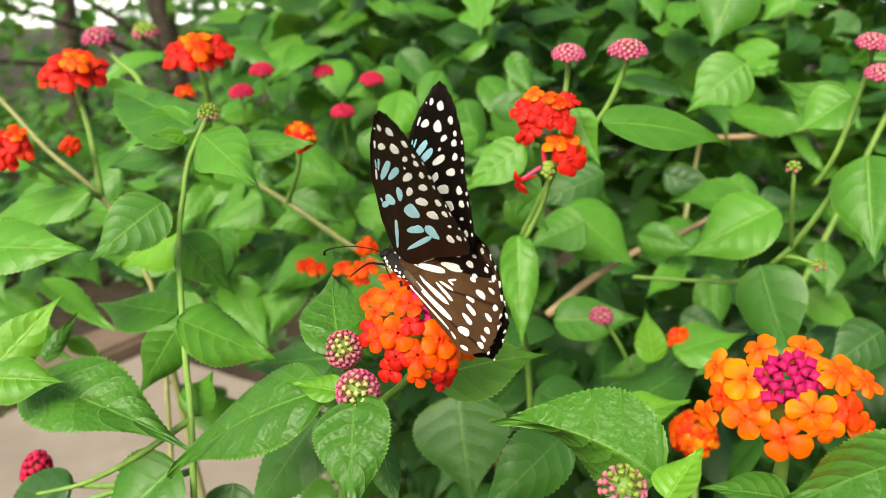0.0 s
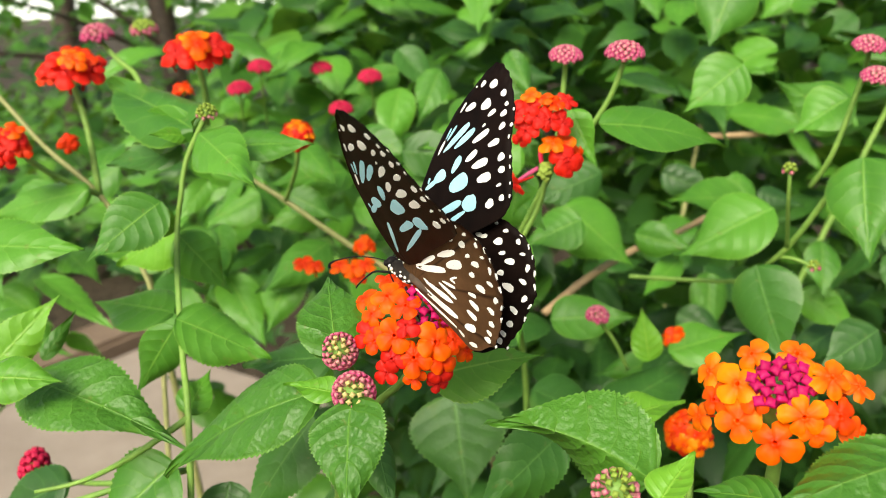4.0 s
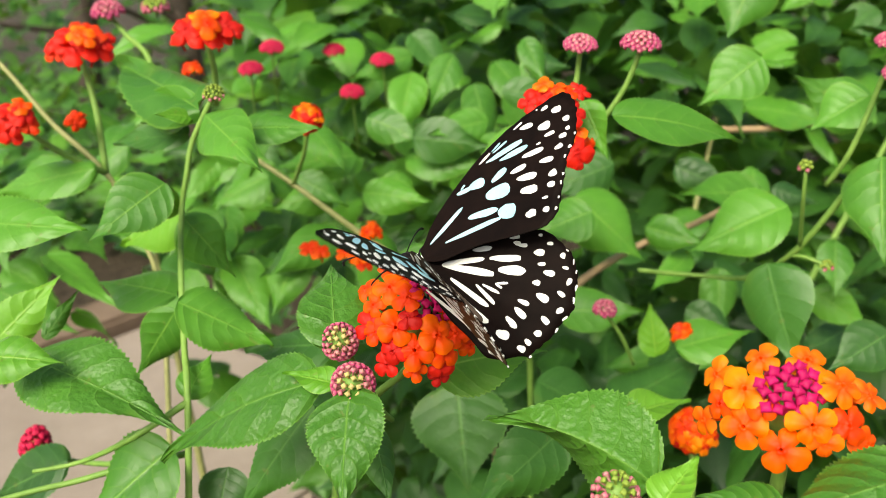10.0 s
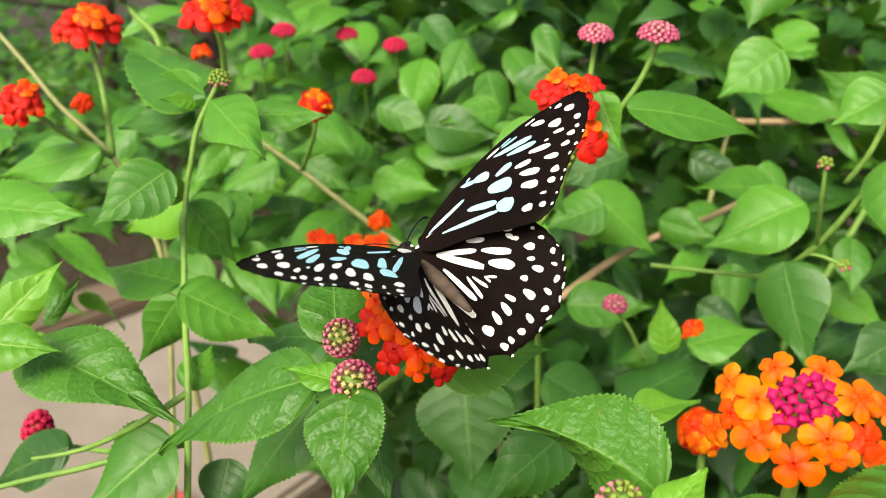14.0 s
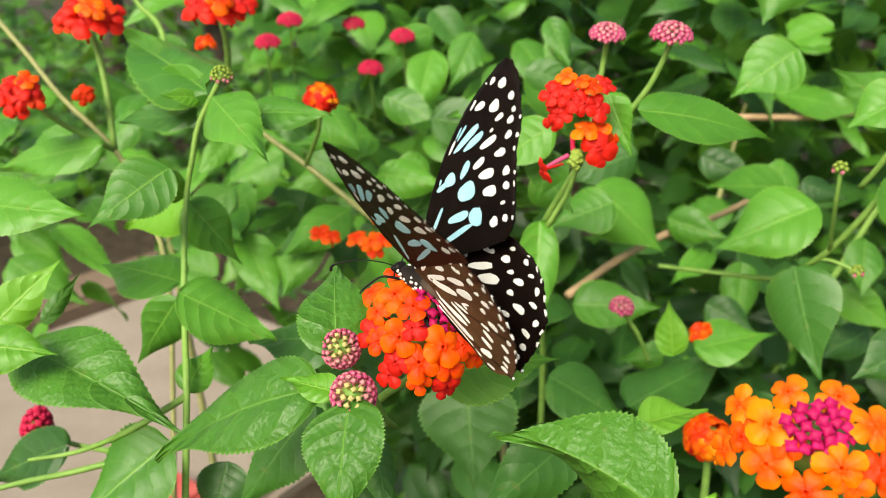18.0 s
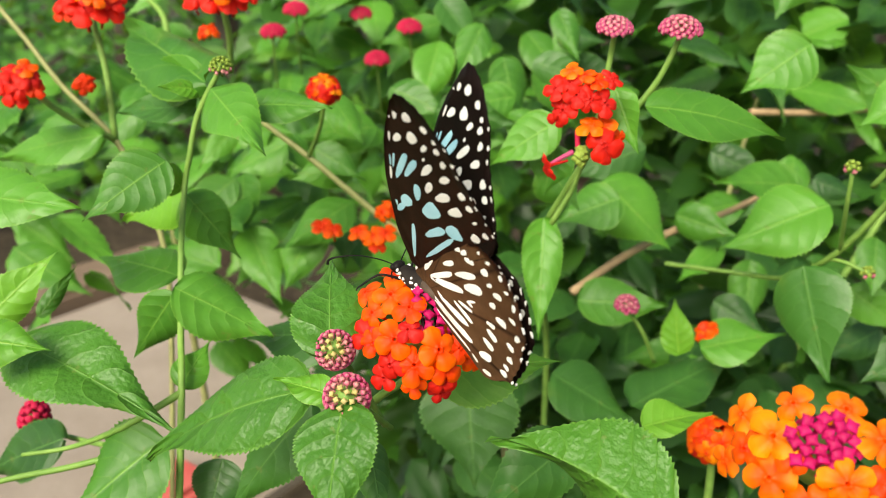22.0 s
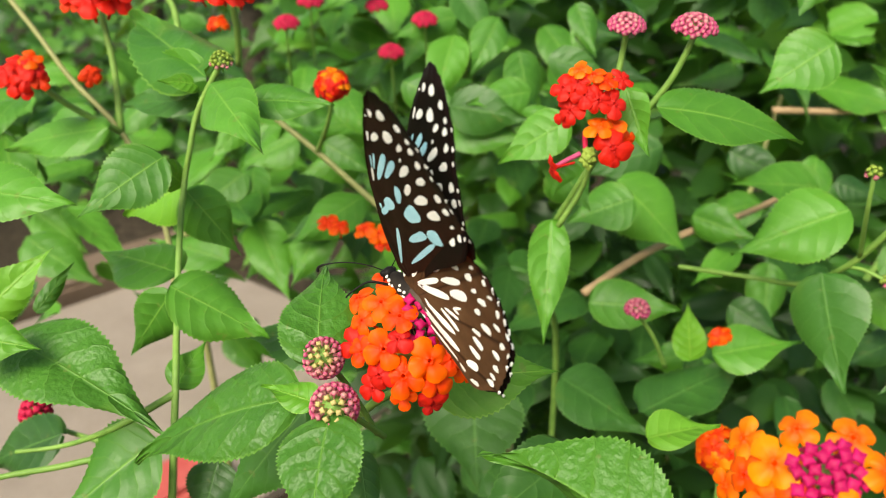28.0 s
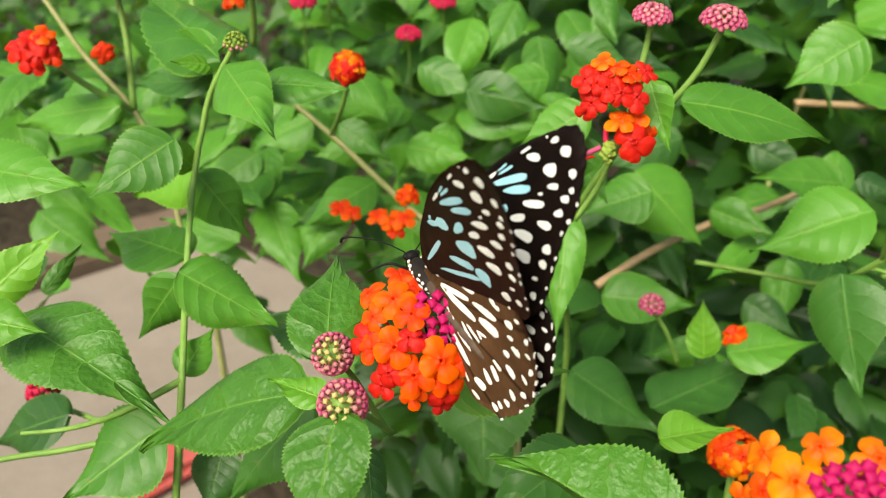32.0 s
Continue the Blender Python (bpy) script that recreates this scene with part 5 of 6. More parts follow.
# bright overcast sky low behind the trees
SKY_GLOW = Mat("bright_overcast_sky", 1.0, 0.0)
SKY_GLOW.colour(SKY_GLOW.ramp(SKY_GLOW.noise(None, 3.0), [(0.3, (0.8, 0.8, 0.8)), (0.7, (0.9, 0.9, 0.9))]))
SKY_GLOW.bsdf.inputs["Emission Color"].default_value = (0.86, 0.93, 0.95, 1)
SKY_GLOW.bsdf.inputs["Emission Strength"].default_value = 0.75
arc = [radians(55 + 2.5 * i) for i in range(41)]
verts = [(90 * math.cos(a), 90 * math.sin(a), z) for z in (-1.0, 24.0) for a in arc]
tagged(new("backdrop", mesh_of("backdrop", verts, [(i, i + 1, 42 + i, 41 + i) for i in range(40)], [SKY_GLOW.mat])), "pale bright overcast sky behind the trees", "sky", kind="structure")


# ---- the butterfly's wings: outlines and spots, in millimetres forward and outward ----
FOREWING = [(2.6, 0.5), (3.6, 1.9), (5.9, 4.4), (8.5, 8.5), (10.9, 13.7), (13.0, 18.8), (14.4, 24.1), (15.2, 28.7), (15.5, 32.8), (15.5, 36.2), (15.5, 39.2), (14.8, 41.5), (13.1, 42.3), (10.8, 42.3), (8.9, 41.8), (6.5, 40.6), (3.9, 39.3), (2.1, 37.7), (0.8, 36.1), (-1.3, 34.6), (-3.2, 33.4), (-5.0, 32.1), (-7.5, 30.5), (-9.2, 29.1), (-10.0, 27.5), (-10.3, 25.2), (-8.1, 19.2), (-5.7, 13.9), (-4.1, 8.6), (-2.8, 3.9), (-0.4, 0.9)]
HINDWING = [(-2.4, -2.0), (0.4, -1.0), (2.0, 2.3), (1.3, 7.3), (-0.8, 12.2), (-3.3, 16.5), (-6.5, 21.6), (-7.7, 21.7), (-9.6, 24.0), (-11.9, 25.0), (-14.2, 25.4), (-16.5, 25.7), (-18.6, 25.1), (-20.8, 24.1), (-22.1, 22.9), (-23.8, 21.1), (-25.5, 19.7), (-26.0, 17.8), (-26.4, 15.9), (-27.1, 14.4), (-27.4, 12.2), (-27.6, 9.9), (-27.6, 8.3), (-28.2, 7.1), (-27.2, 6.6), (-24.8, 2.0), (-22.6, 0.1), (-18.8, -0.3), (-12.8, -1.5), (-6.7, -1.8), (-3.2, -1.5)]


def forewing_spots(wing, side):
    spot(wing, side, 2.3, 3.0, 5.1, 12.6, 0.98, PALE_BLUE)
    spot(wing, side, 0.3, 6.1, -2.8, 18.9, 1.04, PALE_BLUE)
    spot(wing, side, 2.0, 12.5, -0.6, 19.0, 1.61, PALE_BLUE)
    spot(wing, side, -1.2, 18.9, -3.5, 22.0, 3.17, PALE_BLUE)
    spot(wing, side, 8.2, 15.4, 7.4, 19.1, 2.29, PALE_BLUE)
    spot(wing, side, 8.8, 12.5, 8.0, 15.8, 1.14, PALE_BLUE)
    spot(wing, side, 9.2, 13.8, 9.7, 15.0, 0.56, PALE_BLUE)
    spot(wing, side, 3.7, 17.9, 2.1, 23.2, 2.97, PALE_BLUE)
    spot(wing, side, 5.9, 20.2, 6.8, 24.3, 1.48, PALE_BLUE)
    spot(wing, side, 4.9, 24.5, 4.5, 28.0, 1.23)
    spot(wing, side, 2.8, 25.0, 0.9, 29.0, 1.60)
    spot(wing, side, -0.2, 24.6, -2.0, 27.8, 1.80)
    spot(wing, side, -5.8, 23.3, -6.4, 25.5, 1.65)
    spot(wing, side, -7.1, 26.7, -7.6, 28.0, 1.20)
    spot(wing, side, -4.6, 27.6, -5.1, 28.8, 0.57)
    spot(wing, side, -2.6, 29.7, -3.4, 31.1, 1.22)
    spot(wing, side, -1.0, 30.8, -1.1, 32.6, 1.38)
    spot(wing, side, 3.2, 30.5, 2.0, 33.3, 1.22)
    spot(wing, side, 6.6, 27.9, 5.5, 32.5, 1.21)
    spot(wing, side, 9.4, 23.7, 8.4, 30.1, 1.27, PALE_BLUE)
    spot(wing, side, 11.0, 21.1, 10.4, 29.8, 1.25, PALE_BLUE)
    spot(wing, side, 11.8, 19.5, 12.6, 22.7, 0.56)
    spot(wing, side, 12.1, 23.1, 12.6, 26.9, 0.49, PALE_BLUE)
    spot(wing, side, 12.6, 23.0, 13.3, 25.6, 0.37, PALE_BLUE)
    spot(wing, side, 14.0, 29.1, 14.4, 31.4, 0.50)
    spot(wing, side, 13.2, 30.3, 12.3, 33.1, 1.22)
    spot(wing, side, 10.5, 33.4, 9.8, 36.1, 1.94)
    spot(wing, side, 7.9, 33.8, 7.4, 36.0, 0.89)
    spot(wing, side, 7.2, 31.6, 7.1, 32.6, 0.46)
    spot(wing, side, 3.7, 34.3, 3.6, 36.1, 1.04)
    spot(wing, side, 5.6, 36.1, 5.2, 37.7, 1.04)
    spot(wing, side, 6.4, 38.0, 6.2, 38.9, 0.83)
    spot(wing, side, 8.9, 38.5, 8.2, 39.8, 1.29)
    spot(wing, side, 12.3, 37.4, 11.6, 39.4, 1.59)
    spot(wing, side, 14.0, 35.8, 14.1, 37.4, 0.91)
    spot(wing, side, 14.9, 34.9, 14.9, 35.3, 0.37)
    spot(wing, side, 2.1, 36.6, 2.2, 37.4, 0.65)
    spot(wing, side, 3.9, 38.9, 4.4, 39.3, 0.40)
    spot(wing, side, 0.5, 35.0, 1.0, 35.6, 0.44)
    spot(wing, side, -2.8, 33.1, -2.4, 33.6, 0.43)
    spot(wing, side, -4.4, 32.0, -3.6, 32.4, 0.32)
    spot(wing, side, -6.8, 30.3, -6.4, 30.7, 0.41)
    spot(wing, side, -8.7, 28.8, -8.2, 29.3, 0.45)


def hindwing_spots(wing, side):
    spot(wing, side, -2.6, 3.4, -7.0, 11.2, 1.08)
    spot(wing, side, -2.8, 3.4, -10.8, 11.1, 1.39)
    spot(wing, side, -7.5, 12.0, -11.5, 17.3, 1.29)
    spot(wing, side, -10.4, 12.1, -14.0, 16.5, 1.85)
    spot(wing, side, -5.7, 3.2, -15.2, 6.3, 1.12)
    spot(wing, side, -10.0, 6.8, -15.6, 7.7, 0.83)
    spot(wing, side, -10.7, 7.8, -14.4, 9.7, 0.65)
    spot(wing, side, -12.3, 10.1, -13.8, 12.3, 0.50)
    spot(wing, side, -12.3, 10.1, -13.9, 10.7, 0.47)
    spot(wing, side, -6.8, 17.7, -7.7, 19.6, 0.91)
    spot(wing, side, -9.1, 18.3, -10.1, 19.7, 0.82)
    spot(wing, side, -9.8, 22.6, -10.3, 23.2, 0.60)
    spot(wing, side, -12.1, 22.9, -12.9, 23.9, 0.67)
    spot(wing, side, -12.0, 19.8, -13.3, 21.6, 1.27)
    spot(wing, side, -15.6, 23.6, -16.2, 24.4, 1.12)
    spot(wing, side, -14.3, 19.1, -15.2, 20.4, 0.74)
    spot(wing, side, -16.2, 19.1, -17.9, 20.7, 1.18)
    spot(wing, side, -17.6, 22.6, -18.6, 23.4, 0.58)
    spot(wing, side, -16.5, 16.2, -17.6, 17.4, 1.08)
    spot(wing, side, -18.8, 15.5, -21.3, 16.7, 1.47)
    spot(wing, side, -20.8, 19.1, -22.5, 19.7, 0.87)
    spot(wing, side, -21.0, 21.3, -20.4, 22.7, 0.93)
    spot(wing, side, -17.6, 11.9, -19.7, 13.2, 0.95)
    spot(wing, side, -18.4, 10.6, -21.4, 11.1, 1.31)
    spot(wing, side, -18.8, 8.1, -21.8, 8.5, 1.26)
    spot(wing, side, -22.9, 13.8, -24.9, 14.1, 1.18)
    spot(wing, side, -24.0, 16.5, -24.2, 18.1, 1.08)
    spot(wing, side, -24.6, 10.7, -25.6, 11.9, 1.31)
    spot(wing, side, -24.6, 8.6, -26.1, 8.9, 1.05)
    spot(wing, side, -28.0, 7.2, -27.8, 7.8, 0.39)
    spot(wing, side, -27.0, 14.2, -26.5, 15.1, 0.39)
    spot(wing, side, -25.9, 16.5, -25.8, 17.9, 0.38)
    spot(wing, side, -24.6, 20.2, -23.6, 21.0, 0.36)
    spot(wing, side, -22.8, 21.9, -22.0, 22.9, 0.39)
    spot(wing, side, -20.3, 23.9, -19.7, 24.5, 0.28)
    spot(wing, side, -18.6, 24.6, -17.7, 25.3, 0.28)
    spot(wing, side, -15.3, 25.2, -15.9, 25.4, 0.24)
    spot(wing, side, 1.2, 0.0, 1.2, 5.3, 1.04)
    spot(wing, side, -0.9, 3.1, -1.3, 10.8, 1.47)
    spot(wing, side, -2.1, 14.3, -2.9, 13.4, 1.86)
    spot(wing, side, -5.1, 16.8, -6.2, 18.3, 1.24)
    spot(wing, side, -4.2, 10.3, -6.2, 13.7, 1.01)
    spot(wing, side, -7.9, 17.8, -9.2, 18.8, 0.94)
    spot(wing, side, -2.9, -0.5, -18.0, 4.5, 1.62)
    spot(wing, side, -4.0, -2.4, -18.4, 1.6, 0.65)
    spot(wing, side, -20.0, 4.6, -22.4, 6.3, 1.75)
    spot(wing, side, -24.8, 6.5, -26.4, 7.4, 1.25)
    spot(wing, side, -22.1, 1.3, -24.0, 2.7, 1.08)
    spot(wing, side, -18.7, 1.6, -20.6, 1.6, 0.87)


def wing_material(name, a, b, rough=0.6, glow=0.0, veins=0.0):
    m = Mat(name, rough, 0.05)
    obj = m.tree.nodes.new("ShaderNodeTexCoord").outputs["Object"]
    n = m.noise(obj, 300.0, 4.0)
    c = m.ramp(m.math("ADD", m.math("MULTIPLY", n, 0.5), m.math("MULTIPLY", m.noise(obj, 60.0), 0.5)), [(0.35, a), (0.7, b)])
    if veins:
        sep = m.tree.nodes.new("ShaderNodeSeparateXYZ")
        m.link(obj, sep.inputs[0])
        ang = m.math("ARCTAN2", m.math("ADD", sep.outputs[0], 0.003), m.math("ADD", m.math("ABSOLUTE", sep.outputs[1]), 0.001))
        rib = m.math("ABSOLUTE", m.math("SINE", m.math("MULTIPLY", ang, 7.5)))
        c = m.mix(m.math("MULTIPLY", m.math("SUBTRACT", 1.0, m.math("MINIMUM", m.math("MULTIPLY", rib, 5.0), 1.0)), veins), c, (0.012, 0.006, 0.004))
    m.colour(c)
    m.bump(m.noise(obj, 2500.0, 2.0), 0.25, 0.0001)
    if glow:
        m.thin(c, glow)
    return m.mat


BLACK_WING = wing_material("black_brown_scales", (0.0035, 0.002, 0.0017), (0.009, 0.0045, 0.0035))
DARK_UNDER = wing_material("dark_brown_underside", (0.009, 0.0045, 0.003), (0.027, 0.012, 0.0075))
BROWN_UNDER = wing_material("brown_underside", (0.045, 0.022, 0.010), (0.105, 0.056, 0.027), 0.6, 0.0, 0.9)
WHITE_SPOT = wing_material("white_scales", (0.80, 0.80, 0.77), (0.90, 0.90, 0.87), 0.6, 0.08)
PALE_BLUE = wing_material("pale_blue_scales", (0.30, 0.61, 0.74), (0.45, 0.74, 0.84), 0.6, 0.08)
BODY_GREY = wing_material("grey_brown_fur", (0.05, 0.037, 0.029), (0.15, 0.11, 0.085), 0.75)
BODY_FUR = wing_material("black_fur", (0.012, 0.010, 0.009), (0.045, 0.038, 0.034), 0.75)
BODY_BLACK = wing_material("black_chitin", (0.008, 0.007, 0.007), (0.02, 0.018, 0.018), 0.35)


def smooth_ring(pts, steps=4):
    """A closed Catmull-Rom ring through the points."""
    n, out = len(pts), []
    for i in range(n):
        p0, p1, p2, p3 = (Vector(pts[(i + k - 1) % n]) for k in range(4))
        for j in range(steps):
            t = j / steps
            out.append(0.5 * (2 * p1 + (p2 - p0) * t + (2 * p0 - 5 * p1 + 4 * p2 - p3) * t * t + (3 * p1 - p0 - 3 * p2 + p3) * t ** 3))
    return out


def camber(a, b):
    """A wing's gentle arch, the fold beside the abdomen and the furrows along its veins, in millimetres."""
    ang = math.atan2(a + 3.0, b + 1.0)
    trough = min(1.0, max(0.0, (-a - 4.0) / 4.0)) * min(1.0, max(0.0, (a + 25.0) / 5.0))
    return -0.6 * trough * math.exp(-((b - 4.0) / 3.5) ** 2) + 0.6 * math.sin(math.pi * min(1, b / 46.0)) + 0.03 * math.sin(ang * 26)


def wing_mesh(name, ring, side, over, under):
    """A thin wing with scalloped margin: concentric rings from the root to the outline, upper and lower skin."""
    out = smooth_ring(ring)
    k, n = 14, len(out)
    root = Vector((0.0, 1.0))
    verts, faces, index = [], [], []
    for z in (0.09, -0.09):
        for i in range(k + 1):
            f = i / k
            for j, p in enumerate(out):
                q = root.lerp(p, f if f < 1 else 1.0 - (0.006 if j % 4 in (1, 2) else 0.0))
                verts.append((q.x / 1000, side * q.y / 1000, (camber(q.x, q.y) + z) / 1000))
    base = (k + 1) * n
    for i in range(k):
        for j in range(n):
            a, b, c, d = i * n + j, i * n + (j + 1) % n, (i + 1) * n + (j + 1) % n, (i + 1) * n + j
            up = (a, d, c, b) if side < 0 else (a, b, c, d)
            faces += [up[::-1], tuple(base + v for v in up)]
            index += [0, 1]
    faces += [(k * n + j, k * n + (j + 1) % n, base + k * n + (j + 1) % n, base + k * n + j) for j in range(n)]
    index += [0] * n
    return mesh_of(name, verts, faces, [over, under], index=index)


def spot(wing, side, a0, b0, a1, b1, width, mat=None):
    """A patch of pale scales through the wing, from one end to the other, seen from both sides."""
    COUNT[0] += 1
    rng = random.Random(COUNT[0])
    p, q = Vector((a0, b0)), Vector((a1, b1))
    d = q - p
    length = max(d.length, 0.3)
    d.normalize()
    nrm = Vector((-d.y, d.x))
    mid = (p + q) / 2
    verts, faces, index, n, rings = [], [], [], 14, 4
    power = rng.uniform(0.75, 0.95)
    lift = 0.135 + 0.005 * (COUNT[0] % 7)
    wob = [(rng.uniform(0.95, 1.05), rng.uniform(0.90, 1.10)) for _ in range(n)]
    for z in (lift, -lift):
        for f in range(rings + 1):
            for j in range(n):
                t = 6.2832 * j / n
                c, s = math.cos(t), math.sin(t)
                x = 0.5 * length * math.copysign(abs(c) ** power, c) * wob[j][0] * max(0.02, f / rings)
                y = 0.5 * width * math.copysign(abs(s) ** power, s) * wob[j][1] * (1 + 0.25 * c) * max(0.02, f / rings)
                w = mid + d * x + nrm * y
                drop = 0.015 if f == rings else 0.0
                verts.append((w.x / 1000, side * w.y / 1000, (camber(w.x, w.y) + z - math.copysign(drop, z)) / 1000))
    base = (rings + 1) * n
    for f in range(rings):
        for j in range(n):
            a, b, c, e = f * n + j, f * n + (j + 1) % n, (f + 1) * n + (j + 1) % n, (f + 1) * n + j
            up = (a, e, c, b) if side > 0 else (a, b, c, e)
            faces += [up, tuple(base + v for v in up[::-1])]
            index += [0, 1]
    faces += [(rings * n + j, base + rings * n + j, base + rings * n + (j + 1) % n, rings * n + (j + 1) % n) for j in range(n)]
    index += [1] * n
    top = mat or WHITE_SPOT
    ob = new("wing_spot", mesh_of("wing_spot", verts, faces, [top, top], index=index, smooth=False))
    ob.parent = wing
    return ob


def lathe(name, prof, mats, seg=16, squash=1.0, rough=0.0, seed=1, axis="x"):
    """A body of revolution along x: rows of (x, radius) in millimetres."""
    rng = random.Random(seed)
    verts = []
    for x, r in prof:
        for j in range(seg):
            a = 6.2832 * j / seg
            k = r * (1 + rng.uniform(-rough, rough))
            verts.append((x / 1000, k * math.cos(a) / 1000, k * squash * math.sin(a) / 1000))
    faces = [(i * seg + j, i * seg + (j + 1) % seg, (i + 1) * seg + (j + 1) % seg, (i + 1) * seg + j) for i in range(len(prof) - 1) for j in range(seg)]
    faces += [tuple(range(seg - 1, -1, -1)), tuple(range((len(prof) - 1) * seg, len(prof) * seg))]
    return mesh_of(name, verts, faces, mats)


def mm(*pts):
    return [(x / 1000, y / 1000, z / 1000) for x, y, z in pts]


def bug_part(name, me, parent, label=""):
    ob = new(name, me)
    ob.parent = parent
    if label:
        ob["label"] = label
    return ob


def ball(name, at, r, mat, stretch=(1, 1, 1)):
    bm = bmesh.new()
    bmesh.ops.create_icosphere(bm, subdivisions=2, radius=r / 1000)
    for v in bm.verts:
        v.co = Vector((v.co.x * stretch[0] + at[0] / 1000, v.co.y * stretch[1] + at[1] / 1000, v.co.z * stretch[2] + at[2] / 1000))
    me = bpy.data.meshes.new(name)
    bm.to_mesh(me)
    bm.free()
    me.materials.append(mat)
    me.polygons.foreach_set("use_smooth", [True] * len(me.polygons))
    return me


butterfly = tagged(new("butterfly"), "black butterfly with pale blue and white spots feeding on the flower", "butterfly")
BODY_AXIS = pose(0.0040, 0, -0.0041, 0, 22.6, 0)


def set_on_body(ob, m=None):
    ob.matrix_basis = BODY_AXIS @ (m if m is not None else Matrix())
    return ob


set_on_body(bug_part("thorax", lathe("thorax", [(-8.0, 0.6), (-7.4, 1.15), (-6, 1.6), (-4, 1.8), (-2, 1.65), (-0.8, 1.2), (-0.2, 0.7)], [BODY_FUR], 18, 1.1, 0.07), butterfly, "black furry thorax with white dots"))
rows = []
for i in range(41):
    rows.append((-18.0 * i / 40, 1.45 * math.sin(math.pi * (0.30 + 0.62 * i / 40)) ** 0.7 * (0.90 if i % 5 == 0 else 1.0)))
rows.append((-18.4, 0.25))
set_on_body(bug_part("abdomen", lathe("abdomen", rows, [BODY_GREY], 16, 1.0, 0.03, 4), butterfly, "grey-brown ringed abdomen"), pose(-0.0066, 0, 0.0006, 0, 3, 0))
head = set_on_body(bug_part("head", ball("head", (0.7, 0, 0.0), 1.35, BODY_BLACK, (0.9, 1.15, 1)), butterfly, "black head with white dots"))
for s in (-1, 1):
    bug_part("eye", ball("eye", (1.0, 1.1 * s, 0.15), 0.7, BODY_BLACK), head, "black shiny eye")
for pts in (mm((5.2, 0.6, -4.2), (7.6, 2.6, -4.6), (10.2, 5.3, -5.6), (12.0, 8.0, -7.0), (12.9, 9.7, -8.4), (12.5, 10.0, -9.4)), mm((5.2, -0.6, -4.1), (6.6, -2.6, -4.0), (8.2, -5.2, -4.6), (9.3, -7.6, -6.0), (9.5, -8.6, -7.2))):
    thick = [0.00013] * (len(pts) - 3) + [0.00015, 0.00026, 0.00030]
    bug_part("antenna", tube_mesh("antenna", pts, thick, [BODY_BLACK], 6), butterfly, "thin black clubbed antenna")
set_on_body(bug_part("proboscis", tube_mesh("proboscis", mm((1.6, 0, -0.8), (2.2, 0, -2.4), (1.2, 0, -4.6), (-0.4, 0, -6.6)), [0.0002, 0.00016, 0.00014, 0.0001], [BODY_BLACK], 6), butterfly, "black curved proboscis"))
rng = random.Random(12)
for i in range(64):
    a, x = rng.uniform(0, 6.28), rng.uniform(-7.4, 1.2)
    r = 1.66 * math.sqrt(max(0.08, 1 - ((x + 3.6) / 5.6) ** 2))
    at = (x, r * math.cos(a), r * 1.02 * math.sin(a))
    if math.sin(a) < 0.75:
        dot = bug_part("white_dot", ball("white_dot", at, rng.uniform(0.22, 0.40), WHITE_SPOT, (1, 1, 1)), head if x > -0.3 else butterfly)
        if x <= -0.3:
            set_on_body(dot)
for s in (-1, 1):
    for pts in (mm((2.4, 1.0 * s, -4.9), (3.6, 2.8 * s, -4.6), (5.0, 4.6 * s, -5.4), (5.4, 7.4 * s, -8.4), (5.2, 8.0 * s, -9.2)), mm((-2.0, 1.2 * s, -4.2), (-5.0, 1.8 * s, -4.8), (-8.2, 1.2 * s, -6.4), (-11.2, 1.4 * s, -10.6), (-11.6, 1.5 * s, -11.8)), mm((-4.4, 1.1 * s, -2.6), (-7.0, 2.6 * s, -4.4), (-10.0, 2.8 * s, -5.6), (-13.0, 3.0 * s, -8.0))):
        bug_part("leg", tube_mesh("leg", pts, [0.00032, 0.00028, 0.00022, 0.00018, 0.00014][:len(pts)], [BODY_BLACK], 6), butterfly, "thin black jointed leg")


def hinge(side, flap, sweep, twist, lift):
    """A wing's pose on the body: flap is its angle over the level of the back, sweep turns it back, twist tips its leading edge."""
    return pose(0, side * 0.0004, lift, side * flap, 0, 0) @ pose(0, 0, 0, 0, twist, 0) @ pose(0, 0, 0, 0, 0, side * sweep)


def make_wings(side):
    fore = bug_part("forewing", wing_mesh("forewing", FOREWING, side, BLACK_WING, DARK_UNDER), butterfly, "black forewing with pale blue and white spots")
    hind = bug_part("hindwing", wing_mesh("hindwing", HINDWING, side, BLACK_WING, BROWN_UNDER), butterfly, "dark hindwing with white streaks, brown beneath")
    forewing_spots(fore, side)
    hindwing_spots(hind, side)
    return fore, hind


forewing_left, hindwing_left = make_wings(1)
forewing_right, hindwing_right = make_wings(-1)


